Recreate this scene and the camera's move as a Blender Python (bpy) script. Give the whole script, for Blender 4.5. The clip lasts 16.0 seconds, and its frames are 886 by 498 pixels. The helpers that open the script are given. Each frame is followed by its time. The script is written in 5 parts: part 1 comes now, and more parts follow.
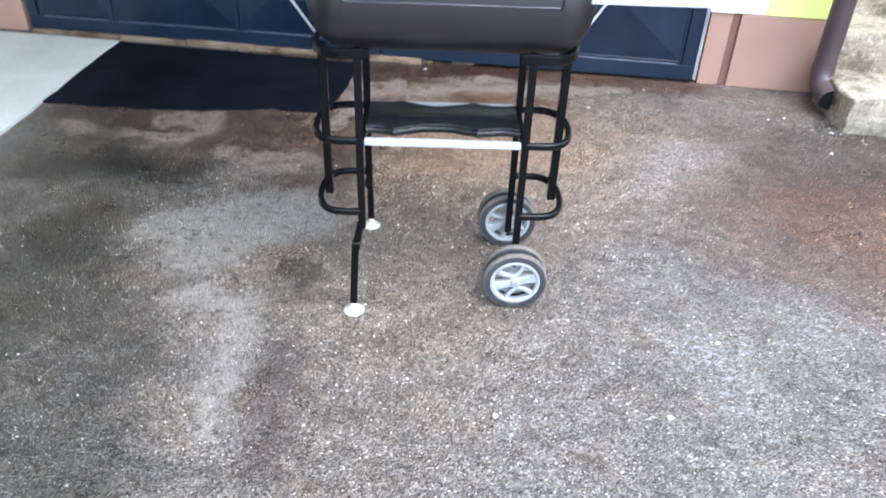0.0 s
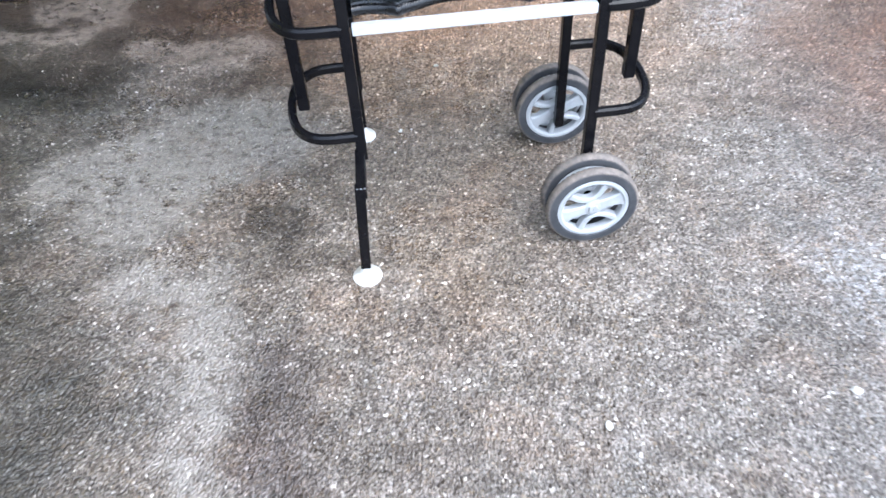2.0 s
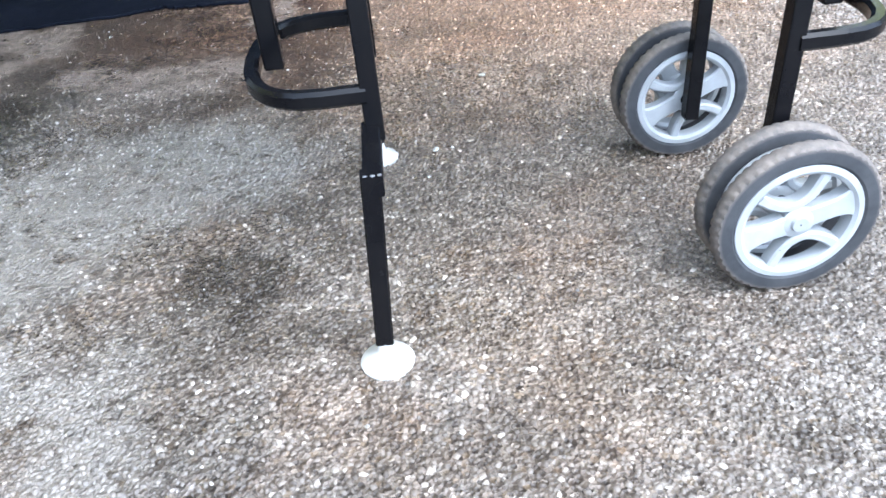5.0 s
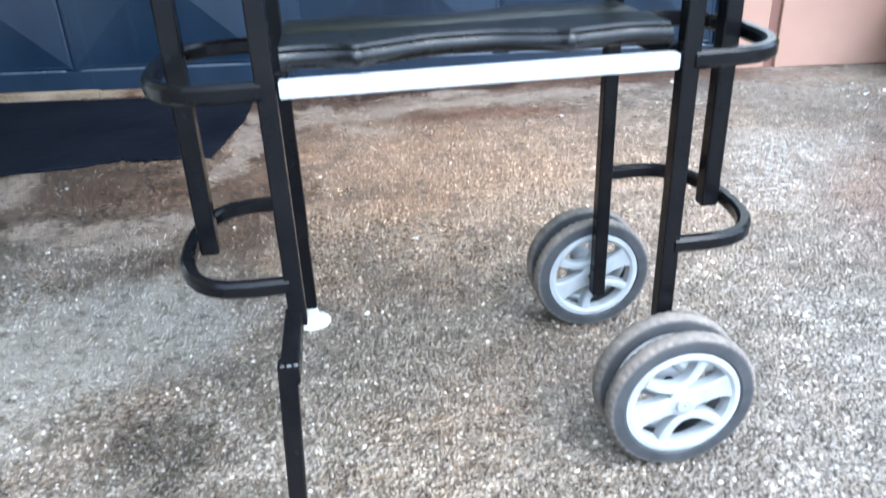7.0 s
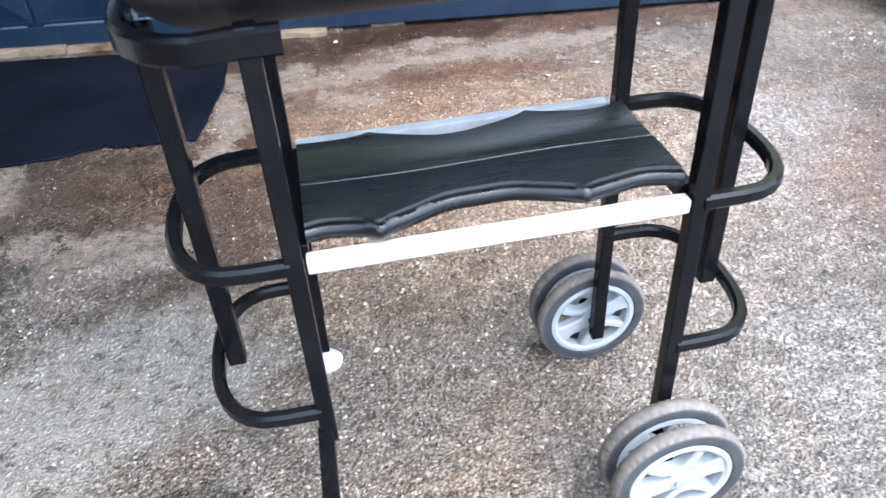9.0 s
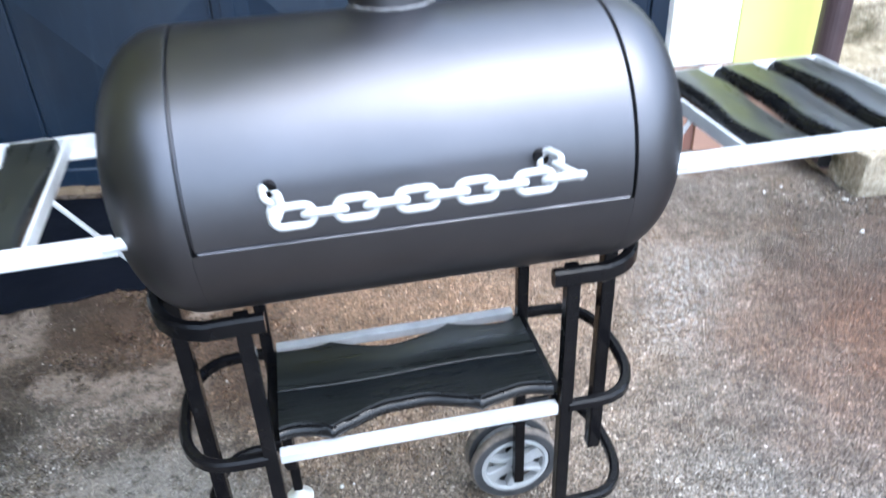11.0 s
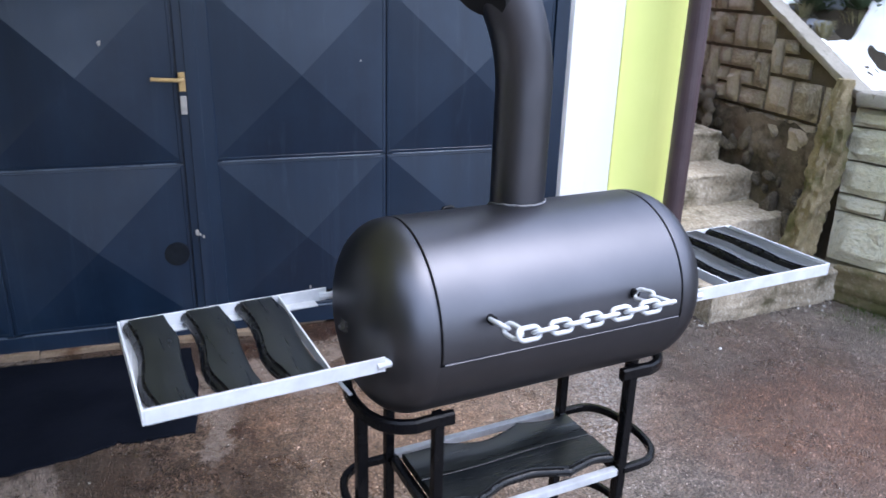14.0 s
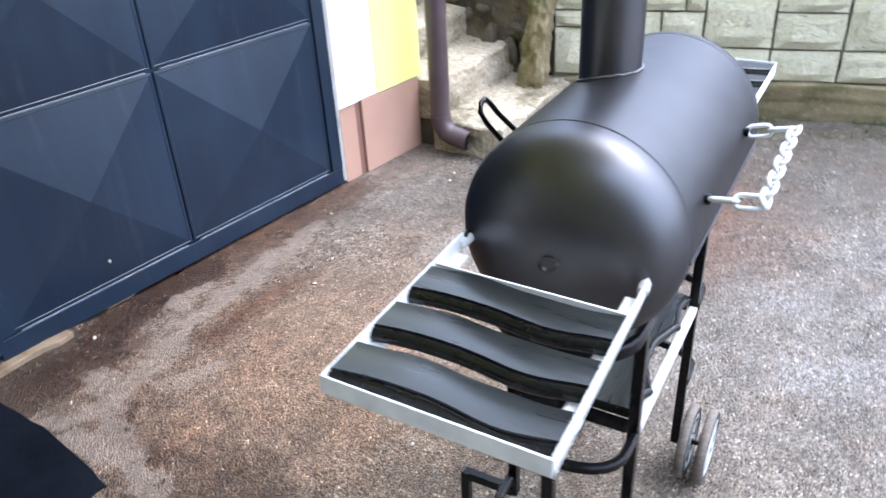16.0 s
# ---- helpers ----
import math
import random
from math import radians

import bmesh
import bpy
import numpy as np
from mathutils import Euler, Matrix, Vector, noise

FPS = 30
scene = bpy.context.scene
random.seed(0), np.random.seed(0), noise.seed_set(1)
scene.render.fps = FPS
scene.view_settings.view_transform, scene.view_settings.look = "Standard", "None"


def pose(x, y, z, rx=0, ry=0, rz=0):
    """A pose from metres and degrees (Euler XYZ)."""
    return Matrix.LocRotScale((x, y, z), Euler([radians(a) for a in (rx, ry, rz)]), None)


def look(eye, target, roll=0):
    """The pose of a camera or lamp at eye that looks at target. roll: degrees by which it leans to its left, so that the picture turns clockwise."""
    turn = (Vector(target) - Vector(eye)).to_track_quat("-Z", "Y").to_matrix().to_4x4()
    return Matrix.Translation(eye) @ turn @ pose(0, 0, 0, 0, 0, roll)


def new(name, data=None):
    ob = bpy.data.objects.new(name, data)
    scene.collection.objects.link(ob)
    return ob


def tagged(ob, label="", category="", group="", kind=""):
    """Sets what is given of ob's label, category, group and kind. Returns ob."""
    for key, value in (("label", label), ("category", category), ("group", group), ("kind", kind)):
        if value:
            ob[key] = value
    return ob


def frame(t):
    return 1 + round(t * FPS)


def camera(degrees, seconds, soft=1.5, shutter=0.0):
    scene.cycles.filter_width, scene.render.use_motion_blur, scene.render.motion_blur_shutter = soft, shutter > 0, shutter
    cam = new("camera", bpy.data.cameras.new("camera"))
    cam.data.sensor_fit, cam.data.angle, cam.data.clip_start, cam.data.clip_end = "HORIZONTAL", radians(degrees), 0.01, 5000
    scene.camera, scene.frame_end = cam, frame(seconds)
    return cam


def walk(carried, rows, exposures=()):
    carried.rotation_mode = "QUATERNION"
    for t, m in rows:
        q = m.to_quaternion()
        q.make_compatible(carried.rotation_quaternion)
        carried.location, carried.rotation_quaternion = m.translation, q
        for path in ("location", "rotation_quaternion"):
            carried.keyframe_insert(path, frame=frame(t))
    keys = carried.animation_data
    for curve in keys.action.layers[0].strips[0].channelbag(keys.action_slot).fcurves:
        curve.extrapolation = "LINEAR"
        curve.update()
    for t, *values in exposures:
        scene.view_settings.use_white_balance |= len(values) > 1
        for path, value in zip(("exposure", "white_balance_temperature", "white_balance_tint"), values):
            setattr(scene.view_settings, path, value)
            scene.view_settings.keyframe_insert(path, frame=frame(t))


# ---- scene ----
cam = camera(60.8, 16.0, shutter=0.55)
PATH = [
    (0, (0.342, 0.188, 1.419), (0.152, 1.84, 0.307), 2.2),
    (0.5, (0.283, 0.329, 1.361), (0.103, 1.911, 0.15), 3.6),
    (1, (0.183, 0.512, 1.291), (0.052, 2.028, -0.006), -0.3),
    (1.5, (0.102, 0.693, 1.25), (0.034, 2.104, -0.166), -2.6),
    (2, (0.103, 0.865, 1.167), (0.023, 2.256, -0.268), -3.3),
    (2.5, (0.139, 1.03, 1.052), (0.041, 2.348, -0.449), -5.0),
    (3, (0.099, 1.143, 0.915), (0.0, 2.406, -0.632), -6.6),
    (3.2, (0.068, 1.195, 0.818), (-0.032, 2.501, -0.694), -5.9),
    (5.3, (0.003, 1.302, 0.597), (-0.121, 2.933, -0.554), -5.6),
    (5.5, (0.017, 1.303, 0.612), (-0.015, 2.939, -0.538), -3.8),
    (6, (0.049, 1.287, 0.631), (0.098, 2.989, -0.419), -3.1),
    (6.5, (0.05, 1.275, 0.659), (0.086, 3.022, -0.314), -2.7),
    (7, (0.06, 1.267, 0.697), (0.064, 3.056, -0.196), -2.4),
    (7.5, (0.051, 1.274, 0.748), (0.058, 3.102, -0.063), -2.2),
    (8, (0.034, 1.336, 0.812), (0.05, 3.154, -0.022), -4.0),
    (8.2, (0.022, 1.362, 0.847), (0.027, 3.131, -0.087), -3.7),
    (10.3, (0.05, 1.41, 1.208), (0.203, 2.936, -0.076), -3.1),
    (10.5, (0.067, 1.368, 1.24), (0.199, 2.932, 0.001), -3.3),
    (11, (0.113, 1.223, 1.344), (0.202, 2.926, 0.299), -2.5),
    (11.5, (0.119, 1.049, 1.431), (0.158, 2.823, 0.51), -1.7),
    (12, (0.083, 0.925, 1.502), (0.151, 2.762, 0.716), -0.8),
    (12.5, (-0.072, 0.754, 1.537), (0.305, 2.613, 0.902), -1.4),
    (13, (-0.229, 0.673, 1.541), (0.23, 2.511, 0.902), 2.1),
    (13.5, (-0.37, 0.764, 1.524), (0.17, 2.563, 0.838), 3.6),
    (14, (-0.512, 0.883, 1.533), (0.101, 2.66, 0.851), 1.6),
    (14.5, (-0.663, 1.009, 1.522), (0.128, 2.652, 0.698), 0.1),
    (15, (-0.952, 1.182, 1.523), (0.034, 2.647, 0.583), -2.1),
    (15.5, (-1.068, 1.405, 1.5), (0.147, 2.68, 0.551), -1.9),
    (16, (-1.131, 1.653, 1.522), (0.22, 2.734, 0.519), -3.3),
]
# seconds, stops, white balance and tint
LIGHT = [(0, 2.41, 5110, 6), (0.5, 2.54, 5120, 6), (1.0, 2.66, 5120, 5), (2, 2.54, 5130, 7), (3, 2.54, 5140, 8), (5.5, 2.79, 4950, 3), (6.5, 2.81, 4920, 1), (7.5, 2.95, 4900, 1), (8, 2.90, 5040, 6), (10.5, 2.93, 5120, 5), (11, 2.48, 5120, 5), (11.5, 2.22, 5140, 6), (12.5, 1.84, 5110, 11), (14, 1.78, 5110, 13), (15, 2.40, 5260, 10), (16, 2.56, 5250, 10)]
walk(cam, [(t, look(eye, target, roll)) for t, eye, target, roll in PATH], LIGHT)
SKY, SUN = 0.06, 1.3

# ---- world, sun and exposure ----
world = bpy.data.worlds.new("world")
scene.world = world
world.use_nodes = True
wn = world.node_tree
sky = wn.nodes.new("ShaderNodeTexSky")
sky.sky_type = "NISHITA"
sky.sun_disc = False
sky.sun_elevation = radians(61)
sky.sun_rotation = radians(130)
sky.air_density = 1.0
sky.dust_density = 7.0
sky.ozone_density = 1.0
wn.links.new(sky.outputs[0], wn.nodes["Background"].inputs[0])
wn.nodes["Background"].inputs[1].default_value = SKY
sun = new("sun", bpy.data.lights.new("sun", "SUN"))
sun.data.energy = SUN
sun.data.angle = radians(145)
sun.data.color = (0.985, 0.99, 1.0)
sun.matrix_world = look((0, 0, 0), (-0.38, 0.36, -0.85))


# ---- material helpers ----
class Nodes:
    def __init__(self, name):
        self.mat = bpy.data.materials.new(name)
        self.mat.use_nodes = True
        self.t = self.mat.node_tree
        self.bsdf = self.t.nodes["Principled BSDF"]
        self.coord = self.t.nodes.new("ShaderNodeTexCoord").outputs["Object"]

    def node(self, kind, ins=(), feature="", blend="", operation=""):
        n = self.t.nodes.new(kind)
        if feature:
            n.feature = feature
        if blend:
            n.data_type, n.blend_type = "RGBA", blend
        if operation:
            n.operation = operation
        for k, v in dict(ins).items():
            self.put(n.inputs[k], v)
        return n

    def put(self, socket, v):
        if isinstance(v, bpy.types.NodeSocket):
            self.t.links.new(v, socket)
        else:
            socket.default_value = v

    def noise(self, scale, detail=3.0, rough=0.55, coord=None, distort=0.0):
        return self.node("ShaderNodeTexNoise", {"Vector": coord or self.coord, "Scale": scale, "Detail": detail, "Roughness": rough, "Distortion": distort}).outputs[0]

    def cells(self, scale, feature="F1", out="Distance", coord=None):
        return self.node("ShaderNodeTexVoronoi", {"Vector": coord or self.coord, "Scale": scale}, feature=feature).outputs[out]

    def ramp(self, v, *stops):
        r = self.node("ShaderNodeValToRGB", {"Fac": v})
        e = r.color_ramp.elements
        while len(e) < len(stops):
            e.new(0.5)
        for el, (p, col) in zip(e, stops):
            el.position = p
            el.color = (*col, 1) if isinstance(col, tuple) else (col, col, col, 1)
        return r.outputs[0]

    def step(self, v, lo, hi, a=0.0, b=1.0):
        """A plain number that goes from a to b while v goes from lo to hi."""
        r = self.node("ShaderNodeMapRange", {"Value": v, "From Min": lo, "From Max": hi, "To Min": a, "To Max": b})
        r.clamp = True
        return r.outputs[0]

    def mix(self, f, a, b, blend="MIX"):
        m = self.node("ShaderNodeMix", {}, blend=blend)
        self.put(m.inputs[0], f)
        for s, v in ((m.inputs[6], a), (m.inputs[7], b)):
            self.put(s, (*v, 1) if isinstance(v, tuple) and len(v) == 3 else v)
        return m.outputs[2]

    def math(self, op, a, b=0.0, clamp=False):
        m = self.node("ShaderNodeMath", {0: a, 1: b}, operation=op)
        m.use_clamp = clamp
        return m.outputs[0]

    def scaled(self, x, y, z, coord=None):
        return self.node("ShaderNodeMapping", {"Vector": coord or self.coord, "Scale": (x, y, z)}).outputs[0]

    def shifted(self):
        rnd = self.node("ShaderNodeObjectInfo").outputs["Random"]
        v = self.node("ShaderNodeVectorMath", {0: rnd, 1: (37.0, 53.0, 71.0)}, operation="MULTIPLY").outputs[0]
        return self.node("ShaderNodeVectorMath", {0: self.coord, 1: v}, operation="ADD").outputs[0], rnd

    def bump(self, v, strength=0.3, dist=0.002, under=None):
        ins = {"Height": v, "Strength": strength, "Distance": dist}
        if under is not None:
            ins["Normal"] = under
        return self.node("ShaderNodeBump", ins).outputs[0]

    def finish(self, color, rough=0.5, metal=0.0, normal=None, spec=0.5, coat=0.0):
        b = self.bsdf
        self.put(b.inputs["Base Color"], (*color, 1) if isinstance(color, tuple) and len(color) == 3 else color)
        self.put(b.inputs["Roughness"], rough)
        self.put(b.inputs["Metallic"], metal)
        self.put(b.inputs["Specular IOR Level"], spec)
        self.put(b.inputs["Coat Weight"], coat)
        if normal is not None:
            self.put(b.inputs["Normal"], normal)
        return self.mat


def paint(name, a, b, rough=(0.35, 0.5), scale=9.0, bump=0.15, chip=None, fine=180.0, spec=0.5, metal=0.0, rim=1.0):
    """Painted metal or plastic: two tones, uneven gloss, fine orange peel and, where given, chips of another colour."""
    n = Nodes(name)
    big = n.noise(scale, 4)
    col = n.mix(n.ramp(big, (0.35, 0.0), (0.7, 1.0)), a, b)
    if chip:
        col = n.mix(n.ramp(n.noise(scale * 7, 5, 0.7), (0.68, 0.0), (0.73, 1.0)), col, chip)
    r = n.ramp(n.noise(scale * 2.7, 5), (0.3, rough[0]), (0.7, rough[1]))
    n.bsdf.inputs["Specular Tint"].default_value = (rim, rim, rim, 1)
    return n.finish(col, r, metal=metal, normal=n.bump(n.noise(fine, 3), bump, 0.001), spec=spec)


# ---- materials ----
BLACK = paint("satin_black_paint", (0.004, 0.004, 0.005), (0.008, 0.0075, 0.008), (0.16, 0.28), 14, 0.10, (0.018, 0.017, 0.017), 180, 0.17)
BARREL = paint("heat_proof_metallic_paint", (0.116, 0.116, 0.127), (0.138, 0.136, 0.148), (0.36, 0.42), 5, 0.035, None, 420, 0.5, 0.97, 0.55)
WHITE = paint("white_enamel", (0.72, 0.73, 0.74), (0.56, 0.565, 0.575), (0.3, 0.5), 21, 0.3, (0.33, 0.32, 0.30))
SILVER = paint("silver_white_paint", (0.60, 0.605, 0.615), (0.44, 0.445, 0.455), (0.3, 0.48), 25, 0.35, (0.22, 0.21, 0.20))
RIM = paint("grey_plastic_rim", (0.43, 0.44, 0.445), (0.33, 0.335, 0.335), (0.3, 0.45), 22, 0.2, (0.16, 0.14, 0.12))
CREAM = paint("milky_plastic", (0.70, 0.675, 0.61), (0.60, 0.575, 0.52), (0.3, 0.45), 30, 0.2, (0.4, 0.38, 0.34))
PLUG = paint("ground_steel", (0.045, 0.042, 0.04), (0.025, 0.022, 0.022), (0.35, 0.55), 70, 0.6, (0.34, 0.33, 0.31))
WELD = paint("bare_weld_bead", (0.19, 0.19, 0.20), (0.055, 0.05, 0.05), (0.35, 0.6), 60, 0.8)
PIPE = paint("brown_drainpipe", (0.085, 0.058, 0.062), (0.060, 0.040, 0.044), (0.35, 0.5), 6, 0.1)
BRASS = paint("worn_brass", (0.55, 0.38, 0.15), (0.42, 0.29, 0.12), (0.25, 0.4), 30, 0.1)
CYL = paint("steel_lock_plate", (0.45, 0.42, 0.38), (0.3, 0.28, 0.25), (0.3, 0.45), 30, 0.1)
SOOT = paint("matt_black_patch", (0.003, 0.0045, 0.007), (0.008, 0.011, 0.017), (0.5, 0.7), 16, 0.1, None, 180, 0.25)
# near-black that stands for the shade inside pipe mouths
DARK = paint("dark_recess", (0.006, 0.006, 0.007), (0.010, 0.010, 0.011), (0.6, 0.8), 10)


def door_paint():
    n = Nodes("navy_door_paint")
    rain = n.noise(6.0, 4, 0.6, n.scaled(1.0, 1.0, 0.12))
    col = n.mix(n.ramp(rain, (0.35, 0.0), (0.7, 1.0)), (0.0066, 0.0145, 0.0315), (0.0112, 0.0235, 0.0480))
    dust = n.ramp(n.noise(2.3, 5, 0.65), (0.5, 0.0), (0.8, 0.6))
    col = n.mix(dust, col, (0.023, 0.038, 0.067))
    runs = n.ramp(n.noise(19.0, 5, 0.65, n.scaled(1.0, 1.0, 0.035)), (0.58, 0.0), (0.72, 0.45))
    col = n.mix(runs, col, (0.034, 0.046, 0.072))
    chips = n.ramp(n.noise(55, 4, 0.75), (0.74, 0.0), (0.77, 1.0))
    col = n.mix(chips, col, (0.16, 0.18, 0.21))
    r = n.ramp(n.noise(5, 5), (0.3, 0.28), (0.7, 0.42))
    return n.finish(col, r, normal=n.bump(n.noise(14, 3), 0.12, 0.004), spec=0.46)


def rubber():
    """Dark side wall, tread powdered with brown dust."""
    n = Nodes("dusty_tyre_rubber")
    sep = n.node("ShaderNodeSeparateXYZ", {0: n.coord})
    x, z = sep.outputs[0], sep.outputs[2]
    rad = n.math("SQRT", n.math("ADD", n.math("MULTIPLY", x, x), n.math("MULTIPLY", z, z)))
    tread = n.ramp(n.math("MULTIPLY", rad, 10.0), (0.885, 0.0), (0.935, 1.0))
    dust = n.ramp(n.noise(34, 5, 0.7), (0.30, 0.15), (0.68, 1.0))
    col = n.mix(n.ramp(n.noise(22, 4), (0.35, 0.0), (0.7, 1.0)), (0.036, 0.037, 0.040), (0.068, 0.068, 0.071))
    col = n.mix(n.math("MULTIPLY", tread, dust), col, (0.235, 0.195, 0.160))
    return n.finish(col, 0.75, normal=n.bump(n.noise(160, 3), 0.4, 0.001), spec=0.35)


def stained_wood(name, along, dull=False):
    """Black-stained board: grain runs along the given axis."""
    n = Nodes(name)
    s = {"x": (2.0, 24.0, 24.0), "y": (24.0, 2.0, 24.0)}[along]
    dull = dull or along == "y"
    k = 0.32 if dull else 0.24
    grain = n.noise(3.2, 5, 0.65, n.scaled(*s), 0.3 if dull else 1.2)
    col = n.mix(n.ramp(grain, (0.35, 0.0), (0.65, 1.0)), (0.020 * k, 0.023 * k, 0.022 * k), (0.044 * k, 0.050 * k, 0.048 * k))
    wear = n.ramp(n.noise(7, 4), (0.45, 0.0), (0.75, 1.0))
    col = n.mix(wear, col, (0.060 * k, 0.067 * k, 0.064 * k))
    return n.finish(col, n.ramp(grain, (0.3, 0.24), (0.7, 0.38)), normal=n.bump(grain, 0.10 if dull else 0.8, 0.003), spec=0.62 if dull else 0.5)


def plaster(name, a, b):
    n = Nodes(name)
    col = n.mix(n.ramp(n.noise(2.2, 4), (0.3, 0.0), (0.75, 1.0)), a, b)
    drip = n.ramp(n.noise(5, 4, 0.6, n.scaled(1.0, 1.0, 0.1)), (0.56, 0.0), (0.85, 0.35))
    col = n.mix(drip, col, (b[0] * 0.7, b[1] * 0.7, b[2] * 0.65))
    nor = n.bump(n.noise(240, 3), 0.5, 0.0015, n.bump(n.noise(30, 4), 0.25, 0.004))
    return n.finish(col, 0.85, normal=nor, spec=0.25)


def concrete(name, a, b, moss=(0.07, 0.08, 0.035), moss_from=0.55, wet=0.0, grit=0.5, flecks=0.0):
    n = Nodes(name)
    col = n.mix(n.ramp(n.noise(3.0, 5, 0.6), (0.3, 0.0), (0.7, 1.0)), a, b)
    speck = n.ramp(n.cells(170), (0.1, 0.0), (0.6, 1.0))
    col = n.mix(n.math("MULTIPLY", speck, 0.35), col, (b[0] * 0.55, b[1] * 0.55, b[2] * 0.5))
    if flecks:
        f = n.noise(46, 4, 0.7)
        col = n.mix(n.math("MULTIPLY", n.ramp(f, (0.56, 0.0), (0.62, 1.0)), flecks), col, (0.72, 0.68, 0.58))
        col = n.mix(n.math("MULTIPLY", n.ramp(f, (0.40, 1.0), (0.46, 0.0)), flecks), col, (0.13, 0.11, 0.08))
    m = n.ramp(n.noise(4.5, 6, 0.7), (moss_from, 0.0), (moss_from + 0.16, 1.0))
    col = n.mix(m, col, moss)
    nor = n.bump(n.noise(120, 4), grit, 0.003, n.bump(n.noise(11, 5, 0.65), 0.6, 0.012))
    return n.finish(col, n.ramp(n.noise(6, 3), (0.35, 0.75 - wet), (0.65, 0.9 - wet)), normal=nor, spec=0.3)


def stone(name, a, b, c, moss_from=0.62):
    """Rock-faced block: each block takes its own tone."""
    n = Nodes(name)
    at, rnd = n.shifted()
    base = n.mix(rnd, a, b)
    col = n.mix(n.ramp(n.noise(7, 5, 0.65, at), (0.42, 0.0), (0.68, 1.0)), base, c)
    film = n.ramp(n.noise(11, 6, 0.75, at), (0.46, 0.0), (0.62, 0.6))
    col = n.mix(film, col, n.mix(1.0, col, (0.62, 0.62, 0.50), "MULTIPLY"))
    m = n.ramp(n.noise(5, 6, 0.7, at), (moss_from, 0.0), (moss_from + 0.14, 1.0))
    col = n.mix(m, col, (0.060, 0.066, 0.032))
    nor = n.bump(n.noise(50, 4, 0.6, at), 0.4, 0.004, n.bump(n.noise(16, 5, 0.6, at), 0.8, 0.02))
    return n.finish(col, 0.82, normal=nor, spec=0.3)


def ground_material(name, stones=False):
    """The yard's stained concrete; stones: the proud pebbles of its surface, each of one tone."""
    n = Nodes(name)
    P = n.coord
    # stains follow a warped plan, so that their outlines wander
    big = n.node("ShaderNodeTexNoise", {"Vector": P, "Scale": 2.6, "Detail": 5.0, "Roughness": 0.62}).outputs["Color"]
    small = n.node("ShaderNodeTexNoise", {"Vector": P, "Scale": 13.0, "Detail": 5.0, "Roughness": 0.7}).outputs["Color"]
    shift = n.node("ShaderNodeVectorMath", {0: big, 1: (0.5, 0.5, 0.5)}, operation="SUBTRACT").outputs[0]
    shift = n.node("ShaderNodeVectorMath", {0: shift, 1: (0.55, 0.55, 0.0)}, operation="MULTIPLY").outputs[0]
    shift2 = n.node("ShaderNodeVectorMath", {0: small, 1: (0.5, 0.5, 0.5)}, operation="SUBTRACT").outputs[0]
    shift2 = n.node("ShaderNodeVectorMath", {0: shift2, 1: (0.16, 0.16, 0.0)}, operation="MULTIPLY").outputs[0]
    W = n.node("ShaderNodeVectorMath", {0: n.node("ShaderNodeVectorMath", {0: P, 1: shift}, operation="ADD").outputs[0], 1: shift2}, operation="ADD").outputs[0]
    last = None

    def following(v):
        """The same coordinates, worked out only after the stain before: it keeps few values alive at a time."""
        if last is None:
            return v
        return n.node("ShaderNodeVectorMath", {0: last, 1: (1e-9, 1e-9, 1e-9), 2: v}, operation="MULTIPLY_ADD").outputs[0]

    def done(mask):
        nonlocal last
        last = mask
        return mask

    def blob(x, y, rx, ry, soft=0.35, turn=0.0):
        """A stain round (x, y) with a ragged edge: 1 inside, 0 outside."""
        c, s = math.cos(radians(turn)), math.sin(radians(turn))
        at = n.node("ShaderNodeSeparateXYZ", {0: following(W)})
        dx, dy = n.math("SUBTRACT", at.outputs[0], x), n.math("SUBTRACT", at.outputs[1], y)
        u = n.math("ADD", n.math("MULTIPLY", dx, c / rx), n.math("MULTIPLY", dy, s / rx))
        v = n.math("ADD", n.math("MULTIPLY", dx, -s / ry), n.math("MULTIPLY", dy, c / ry))
        d = n.math("SQRT", n.math("ADD", n.math("MULTIPLY", u, u), n.math("MULTIPLY", v, v)))
        return done(n.step(d, 1.0 - soft, 1.0 + soft, 1.0, 0.0))

    small_f = n.node("ShaderNodeVectorMath", {0: shift, 1: (0.42, 0.42, 0.0)}, operation="MULTIPLY").outputs[0]
    F = n.node("ShaderNodeVectorMath", {0: n.node("ShaderNodeVectorMath", {0: P, 1: small_f}, operation="ADD").outputs[0], 1: shift2}, operation="ADD").outputs[0]

    def streak(lines, soft=0.007):
        """A ragged film along strokes (x, y, x, y, half width): 1 inside, 0 outside."""
        best = None
        for ax, ay, bx, by, r in lines:
            pa = n.node("ShaderNodeVectorMath", {0: following(F), 1: (ax, ay, 0.0)}, operation="SUBTRACT").outputs[0]
            ab = Vector((bx - ax, by - ay, 0.0))
            dot = n.node("ShaderNodeVectorMath", {0: pa, 1: tuple(ab / max(ab.length_squared, 1e-6))}, operation="DOT_PRODUCT").outputs["Value"]
            k = n.math("ADD", dot, 0.0, clamp=True)
            on = n.node("ShaderNodeVectorMath", {0: tuple(ab)}, operation="SCALE")
            n.put(on.inputs["Scale"], k)
            gap = n.node("ShaderNodeVectorMath", {0: pa, 1: on.outputs[0]}, operation="SUBTRACT").outputs[0]
            d = n.math("SUBTRACT", n.node("ShaderNodeVectorMath", {0: gap}, operation="LENGTH").outputs["Value"], r)
            best = done(d if best is None else n.math("MINIMUM", best, d))
        return done(n.step(best, -soft, soft, 1.0, 0.0))

